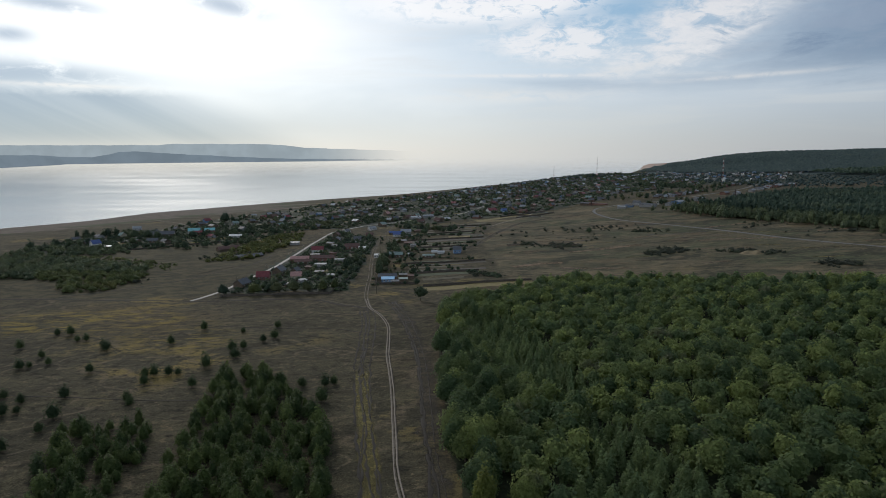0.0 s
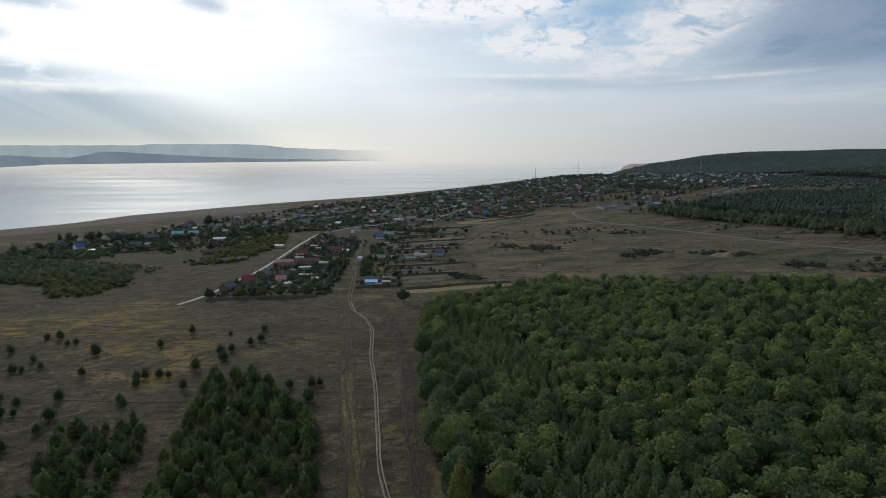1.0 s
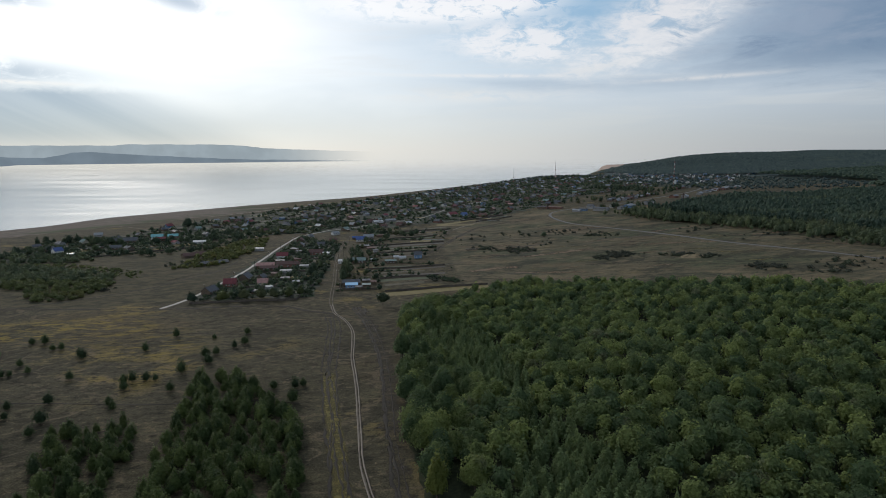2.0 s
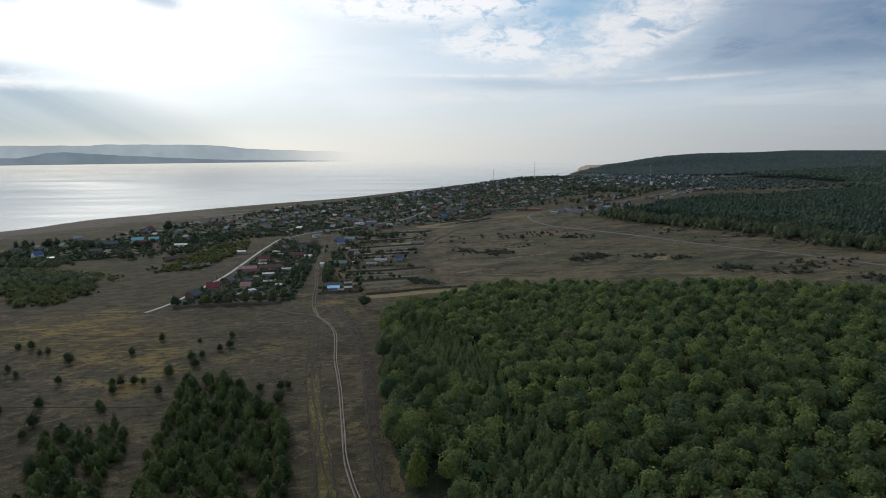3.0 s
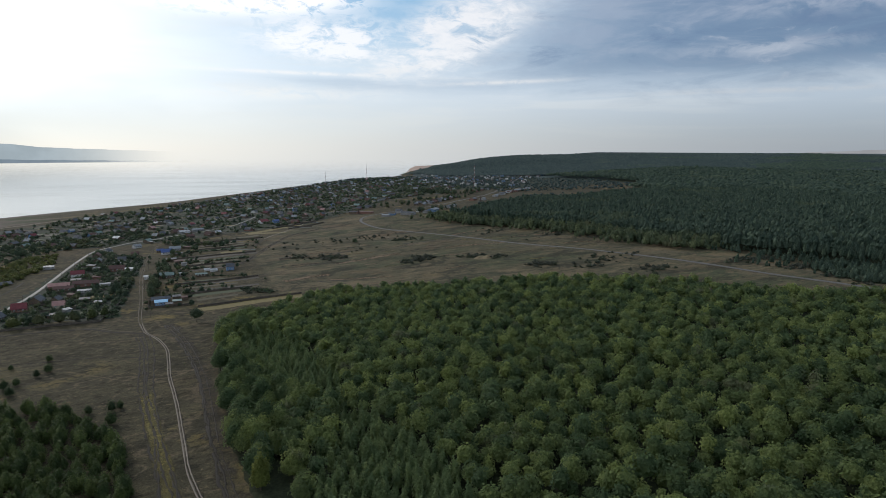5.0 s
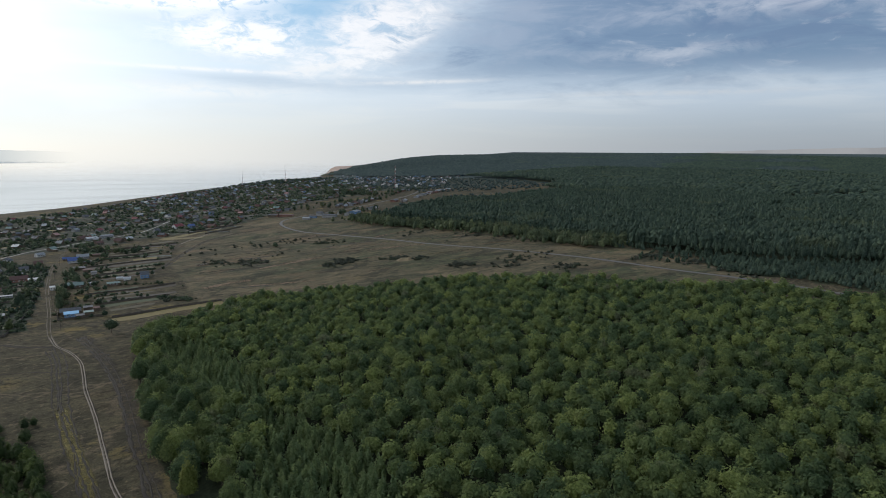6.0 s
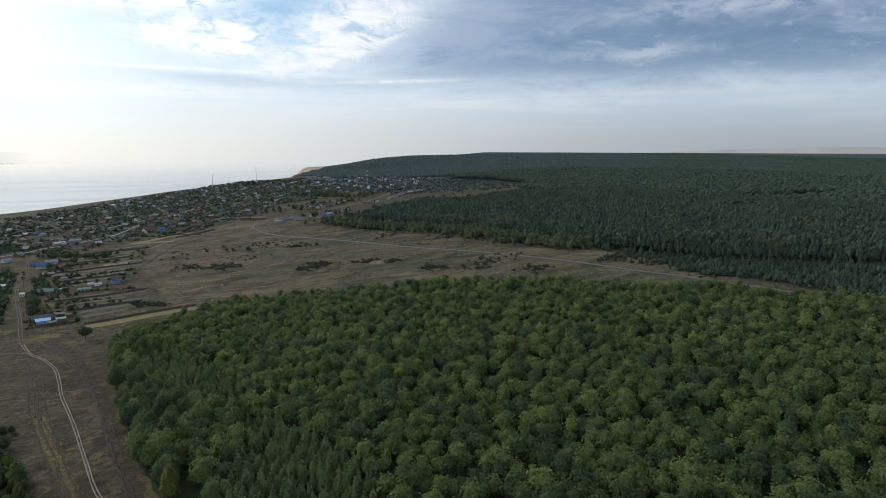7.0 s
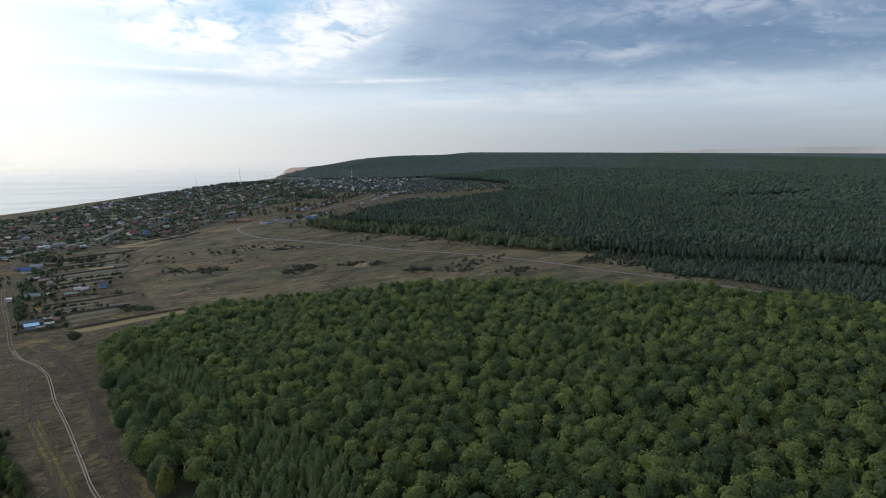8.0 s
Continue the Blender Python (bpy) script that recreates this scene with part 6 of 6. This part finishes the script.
hedges = [belt([(x0, y0), ((x0 + x1) / 2, (y0 + y1) / 2 + 1), (x1, y1)], 1.9, 1.0, k) for k, (x0, y0, x1, y1) in enumerate([
    (-10, 622, 30, 609), (-8, 552, 25, 532), (18, 474, 40, 443), (22, 470, 42, 447), (-24, 478, 4, 476), (-30, 508, 6, 505),
    (-30, 596, -6, 592), (-34, 636, 34, 634), (-34, 712, 20, 710), (-34, 768, 10, 766), (10, 786, 60, 790)])]
joined("hedge", rng, np.concatenate(hedges), hedge_form, M_GARDEN, "uneven dark green hedges between the garden strips", "hedge", (0.3, 1.45), -0.2)
belts = [belt(q, gap, spread, 50 + k) for k, (q, gap, spread) in enumerate([
    ([(-62, 806), (-32, 783), (8, 735)], 5.0, 5.0), ([(-432, 655), (-414, 673), (-395, 682)], 6.0, 4.0), ([(-437, 764), (-412, 775), (-375, 782)], 6.0, 5.0), ([(-440, 750), (-412, 762), (-385, 770)], 6.0, 5.0),
    ([(-324, 662), (-296, 660), (-270, 655)], 8.0, 5.0), ([(-268, 660), (-240, 670), (-215, 690)], 8.0, 5.0), ([(-320, 815), (-242, 800), (-170, 830)], 8.0, 9.0), ([(-290, 740), (-250, 765), (-190, 790)], 9.0, 9.0),
    ([(-316, 912), (-285, 950), (-240, 985)], 22.0, 5.0), ([(-52, 545), (-50, 580), (-52, 620)], 9.0, 3.0), ([(380, 1905), (440, 1950), (520, 2000), (600, 2080)], 6.0, 12.0), ([(470, 1930), (560, 1970), (650, 2040)], 8.0, 12.0), ([(295, 912), (350, 905), (395, 940)], 6.0, 6.0), ([(345, 1020), (420, 1095), (485, 1160)], 5.0, 10.0), ([(545, 1255), (620, 1340), (720, 1400)], 6.0, 12.0), ([(270, 1040), (340, 1080), (420, 1150)], 7.0, 14.0), ([(443, 1388), (533, 1224)], 5.0, 10.0), ([(443, 1418), (533, 1254)], 6.0, 12.0)])]
orchard = scatter([(-430, 650), (-330, 642), (-215, 690), (-180, 790), (-320, 815), (-440, 770)], 7.0, 95, 0.9)
orchard = np.concatenate([orchard, scatter([(-320, 815), (-180, 790), (-112, 845), (-60, 895), (-110, 960), (-250, 905)], 8.0, 96, 0.95)])
orchard = off_road(orchard, 6.0)
orchard = orchard[np.array([np.hypot(home[:, 0] - x, home[:, 1] - y).min() > 8 for x, y in orchard])]
joined("village_bushes", rng, orchard, hedge_form, M_GARDEN, "dark green orchard bushes round the outer houses", "bushes", (0.7, 2.0), -0.2)
joined("tree_belt", rng, np.concatenate(belts), belt_form, M_GARDEN, "belts of larger dark green trees round the houses", "trees", (0.5, 1.25), -0.2)
far_green = np.concatenate([scatter([(620, 1250), (900, 1180), (1060, 1330), (1140, 1600), (1040, 1880), (850, 2200), (760, 2500), (560, 2080), (600, 1700)], 19.0, 74, 0.9),
                            scatter([(370, 1880), (520, 1950), (640, 2200), (600, 2330), (470, 2180), (330, 1960)], 14.0, 75, 0.8),
                            scatter([(440, 870), (520, 950), (640, 1010), (760, 1080), (700, 1130), (560, 1060), (440, 960)], 27.0, 76, 0.8)])
# settlement trees share the foliage with haze painted into it
joined("village_trees", rng, far_green, low, M_HAZE_WOOD, "far dark trees round the settlements", "trees", (1.2, 3.0), smooth=True)


# ---------------------------------------------------------------- garden plots and fences
PLOT_MATS = [grainy("stubble_plot", (0.120, 0.098, 0.036), (0.170, 0.135, 0.048), 0.4), grainy("dug_plot", (0.040, 0.036, 0.030), (0.064, 0.054, 0.044), 0.5),
             grainy("green_plot", (0.034, 0.050, 0.024), (0.052, 0.066, 0.030), 0.5), grainy("weedy_plot", (0.052, 0.048, 0.028), (0.082, 0.070, 0.040), 0.4)]
PLOT_MATS.append(grainy("grey_green_plot", (0.062, 0.078, 0.076), (0.094, 0.112, 0.106), 0.4))
PLOT_WORDS = ["yellow stubble garden plot", "dark freshly dug garden plot", "green vegetable garden plot", "weedy brownish garden plot", "grey-green netted garden bed"]


def plot(x, y, w, d, turn_deg, kind):
    nx, ny = max(2, int(w / 4)), max(2, int(d / 4))
    u, v = np.meshgrid(np.linspace(-w / 2, w / 2, nx), np.linspace(-d / 2, d / 2, ny), indexing="ij")
    wob = np.random.default_rng(int(abs(x * 31 + y * 17)) % 9973)
    u = u + wob.uniform(-0.5, 0.5, u.shape)
    v = v + wob.uniform(-0.5, 0.5, u.shape)
    c, s = math.cos(radians(turn_deg)), math.sin(radians(turn_deg))
    px, py = (x + u * c - v * s).ravel(), (y + u * s + v * c).ravel()
    i, j = np.meshgrid(np.arange(nx - 1), np.arange(ny - 1), indexing="ij")
    quads = np.stack([i * ny + j, (i + 1) * ny + j, (i + 1) * ny + j + 1, i * ny + j + 1], -1).reshape(-1, 4)
    me = mesh_of("plot", np.stack([px, py, land(px, py) + 0.07], 1), quads, [PLOT_MATS[kind]], True)
    tagged(new("garden_plot", me), PLOT_WORDS[kind] + " between fences", "garden plot", kind="structure")


post_bm = boxes((-0.08, -0.08, -0.5, 0.08, 0.08, 1.7))
POST = bpy.data.meshes.new("post")
post_bm.to_mesh(POST)
post_bm.free()
POST.materials.append(M_FENCE)


def fence(x0, y0, x1, y1, tall=1.5):
    length = math.hypot(x1 - x0, y1 - y0)
    a = math.atan2(y1 - y0, x1 - x0)
    top = thing("fence", Matrix.Translation((x0, y0, height(x0, y0))) @ Matrix.Rotation(a, 4, "Z"), "dark weathered board fence round a garden", "fence", "garden fences")
    count = max(1, int(length / 8))
    z0 = height(x0, y0)
    for k in range(count):
        u0, u1 = length * k / count, length * (k + 1) / count
        h0 = height(x0 + math.cos(a) * u0, y0 + math.sin(a) * u0) - z0
        h1 = height(x0 + math.cos(a) * u1, y0 + math.sin(a) * u1) - z0
        bm = bmesh.new()
        made = box(bm, u0 + 0.08, -0.04, 0.1, u1 - 0.08, 0.04, tall)
        for v in made:
            v.co.z += h0 if v.co.x < (u0 + u1) / 2 else h1
        ob = new("post", POST)
        ob.parent = top
        ob.location = (u0, 0, h0)
        part("panel", bm, M_FENCE, top)


for k, (y0, x0, x1, d, kind) in enumerate([(419, -14, 62, 13, 0), (430, -18, 34, 10, 1), (449, -18, 30, 12, 3), (466, -26, 28, 12, 2), (484, -28, 40, 12, 1), (500, -30, 40, 11, 3), (514, -34, 36, 10, 1),
                                           (530, -34, 30, 12, 2), (588, -36, 30, 12, 1), (604, -36, 34, 12, 3), (626, -38, 38, 14, 3), (644, -38, 34, 12, 2), (664, -40, 44, 14, 1), (682, -42, 48, 12, 3),
                                           (688, 2, 52, 22, 0), (718, -28, 54, 12, 2), (738, -30, 58, 14, 3), (756, -32, 60, 14, 3), (776, -40, 58, 14, 1), (812, 20, 70, 12, 3)]):
    x0, x1 = x0 + pick.uniform(0, 14) * (k % 6 > 0), x1 - pick.uniform(0, 26) * (k % 6 > 0)
    plot((x0 + x1) / 2, y0, x1 - x0, d * pick.uniform(0.5, 1.0), pick.uniform(1, 6), kind)
    if k % 3 == 0:
        fence(x0, y0 + d / 2 + 1.4 - (x1 - x0) * 0.026, x1, y0 + d / 2 + 1.4 + (x1 - x0) * 0.026)
for x, y, w, d, a, kind in [(-100, 470, 30, 14, 5, 3), (-95, 440, 40, 16, 3, 2), (-92, 500, 28, 14, 4, 0), (-95, 535, 40, 8, 4, 2), (-92, 580, 40, 14, 4, 3), (-100, 600, 30, 10, 4, 1),
                            (-98, 650, 36, 14, 4, 0), (-100, 670, 36, 12, 5, 2), (-98, 710, 30, 12, 5, 3), (100, 880, 60, 14, 35, 0), (120, 905, 70, 10, 35, 1), (135, 930, 70, 12, 33, 3), (60, 850, 40, 14, 33, 0), (111, 876, 66, 13, -47, 4), (28, 704, 40, 6, -31, 4), (70, 829, 50, 14, -20, 0), (128, 920, 62, 9, -40, 4)]:
    plot(x, y, w, d, a, kind)
for x0, y0, x1, y1 in [(-150, 412, -76, 409), (-76, 409, -70, 470), (-70, 470, -72, 560), (-134, 460, -96, 462), (-128, 486, -80, 489), (-130, 525, -82, 528), (-48, 436, -20, 435), (-48, 436, -50, 468),
                       (-130, 590, -84, 592), (-128, 640, -84, 642), (80, 872, 150, 918), (100, 850, 158, 890), (92, 905, 140, 945), (-400, 655, -330, 640), (-330, 640, -270, 690), (-270, 690, -220, 715), (106, 1009, 152, 940), (98, 942, 148, 901), (88, 901, 134, 851)]:
    fence(x0, y0, x1, y1)
for k in range(46):
    x, y, a, s = lots[k * 4]
    fence(x - 12 * 0.609 + 9 * 0.792, y - 12 * 0.792 - 9 * 0.609, x + 12 * 0.609 + 9 * 0.792, y + 12 * 0.792 - 9 * 0.609)


# patchwork of gardens and lanes through the upper village
patches = [[], [], [], []]
pv, base = [], 0
for k in range(1300):
    x, y = from_shore(pick.uniform(260, 1980), pick.uniform(110, 800))
    if not inside(np.array([x]), np.array([y]), VILLAGE)[0]:
        continue
    w, d = pick.uniform(12, 40), pick.uniform(3, 9)
    t = radians(ANGLE + 90 * (pick.random() < 0.5) + pick.uniform(-4, 4))
    for u, q in ((-1, -1), (1, -1), (1, 1), (-1, 1)):
        qx, qy = x + u * w / 2 * math.cos(t) - q * d / 2 * math.sin(t), y + u * w / 2 * math.sin(t) + q * d / 2 * math.cos(t)
        pv.append((qx, qy, height(qx, qy) + 0.10 + 0.05 * (k % 7)))
    patches[pick.choice([0, 1, 1, 2, 2, 3])].append((base, base + 1, base + 2, base + 3))
    base += 4
me = mesh_of("gardens", np.array(pv), [np.array(q) for q in patches], PLOT_MATS)
tagged(new("village_gardens", me), "patchwork of small brown and green gardens between houses", "gardens", kind="stuff")
for k, (s0, a0, a1) in enumerate([(250, 640, 1750), (390, 300, 1850), (530, 520, 1800), (660, 760, 1650)]):
    strip("road", [from_shore(a, s0 + 12 * math.sin(a * 0.006 + k)) for a in np.linspace(a0, a1, 14)], 4.5, M_VERGE if k % 2 else M_TRACK, "dusty village street between the gardens", 0.5, category="street", step=12.0, seed=80 + k)
for k, a0 in enumerate([480, 700, 960, 1240, 1500]):
    strip("road", [from_shore(a0 + 10 * math.sin(q * 0.01), q) for q in np.linspace(230, 520 if k == 0 else 640, 8)], 4.0, M_VERGE, "dusty village lane down to the river", 0.5, category="street", step=12.0, seed=90 + k)


# ---------------------------------------------------------------- masts, chimneys and poles
def mast(x, y, tall, half, bands, label, guard=False):
    top = thing("radio_mast", pose(x, y, height(x, y), 0, 0, 20), label, "mast", "masts")
    for k in range(bands):
        z0, z1 = tall * k / bands, tall * (k + 1) / bands
        r0, r1 = half * (1 - 0.75 * k / bands), half * (1 - 0.75 * (k + 1) / bands)
        corners = [(math.cos(t) * 1.414, math.sin(t) * 1.414) for t in (0.785, 2.356, 3.927, 5.498)]

        def bar(name, p, q, r):
            d = q - p
            bm = bmesh.new()
            bmesh.ops.create_cone(bm, segments=5, radius1=r, radius2=r, depth=d.length, matrix=Matrix.Translation((p + q) / 2) @ d.to_track_quat("Z", "Y").to_matrix().to_4x4())
            part(name, bm, M_RED_STEEL if k % 2 == 0 else M_WHITE_STEEL, top)

        for i in range(4):
            (ax, ay), (bx, by) = corners[i], corners[(i + 1) % 4]
            bar("leg", Vector((ax * r0, ay * r0, z0)), Vector((ax * r1, ay * r1, z1)), 0.11)
            bar("brace", Vector((ax * r0, ay * r0, z0)), Vector((bx * r1, by * r1, z1)), 0.05)
            bar("brace", Vector((bx * r0, by * r0, z0)), Vector((ax * r1, ay * r1, z1)), 0.05)
            bar("rung", Vector((ax * r1, ay * r1, z1)), Vector((bx * r1, by * r1, z1)), 0.05)
    bm = bmesh.new()
    bmesh.ops.create_cone(bm, segments=8, radius1=0.25, radius2=0.1, depth=5, matrix=Matrix.Translation((0, 0, tall + 2.3)))
    part("antenna", bm, M_GREY_STEEL, top)
    return top


mast(478, 1956, 55, 1.0, 9, "tall slender lattice mast on the rise above the river")
mast(333, 1889, 42, 0.8, 7, "shorter lattice mast near the river bank")
mast(640, 1440, 58, 1.7, 11, "red and white lattice mast above the settlement")
house(640, 1432, 4, 4, 13, 0.5, 20, "pale", "white", 0, "water_tower", "white block tower at the foot of the mast")
for x, y, tall in [(459, 985, 11), (228, 962, 9)]:
    top = thing("boiler_chimney", pose(x, y, height(x, y)), "dark sooty boiler chimney beside the warehouses", "chimney", "chimneys")
    bm = bmesh.new()
    bmesh.ops.create_cone(bm, cap_ends=True, segments=14, radius1=1.2, radius2=0.9, depth=tall + 1, matrix=Matrix.Translation((0, 0, tall / 2 - 0.5)))
    part("shaft", bm, M_BRICK, top)
    bm = bmesh.new()
    bmesh.ops.create_cone(bm, cap_ends=True, segments=14, radius1=1.1, radius2=1.1, depth=0.5, matrix=Matrix.Translation((0, 0, tall + 0.1)))
    part("rim", bm, M_BRICK, top)


def pole(x, y, turn_deg):
    top = thing("utility_pole", pose(x, y, height(x, y), 0, 0, turn_deg), "weathered wooden utility pole with a crossarm", "utility pole", "utility poles")
    bm = bmesh.new()
    bmesh.ops.create_cone(bm, cap_ends=True, segments=8, radius1=0.16, radius2=0.11, depth=9.0, matrix=Matrix.Translation((0, 0, 3.9)))
    part("shaft", bm, M_FENCE, top)
    part("crossarm", boxes((-0.9, -0.06, 7.7, 0.9, 0.06, 7.85)), M_FENCE, top)
    bm = bmesh.new()
    for sx in (-0.75, 0, 0.75):
        bmesh.ops.create_cone(bm, cap_ends=True, segments=6, radius1=0.07, radius2=0.05, depth=0.2, matrix=Matrix.Translation((sx, 0, 7.95 if sx else 8.48)))
    part("insulator", bm, M_TRIM, top)


for x, y, a in [(-44, 404, 5), (-48, 436, 5), (-54, 478, 5), (-58, 520, 5), (-62, 562, 4), (-62, 610, 4), (-66, 655, 0), (-64, 700, 0), (-148, 440, 5), (-140, 490, 5), (-136, 545, 2), (-135, 600, 0), (-134, 655, 0), (-130, 710, 5), (-128, 765, 10)]:
    pole(x, y, a)
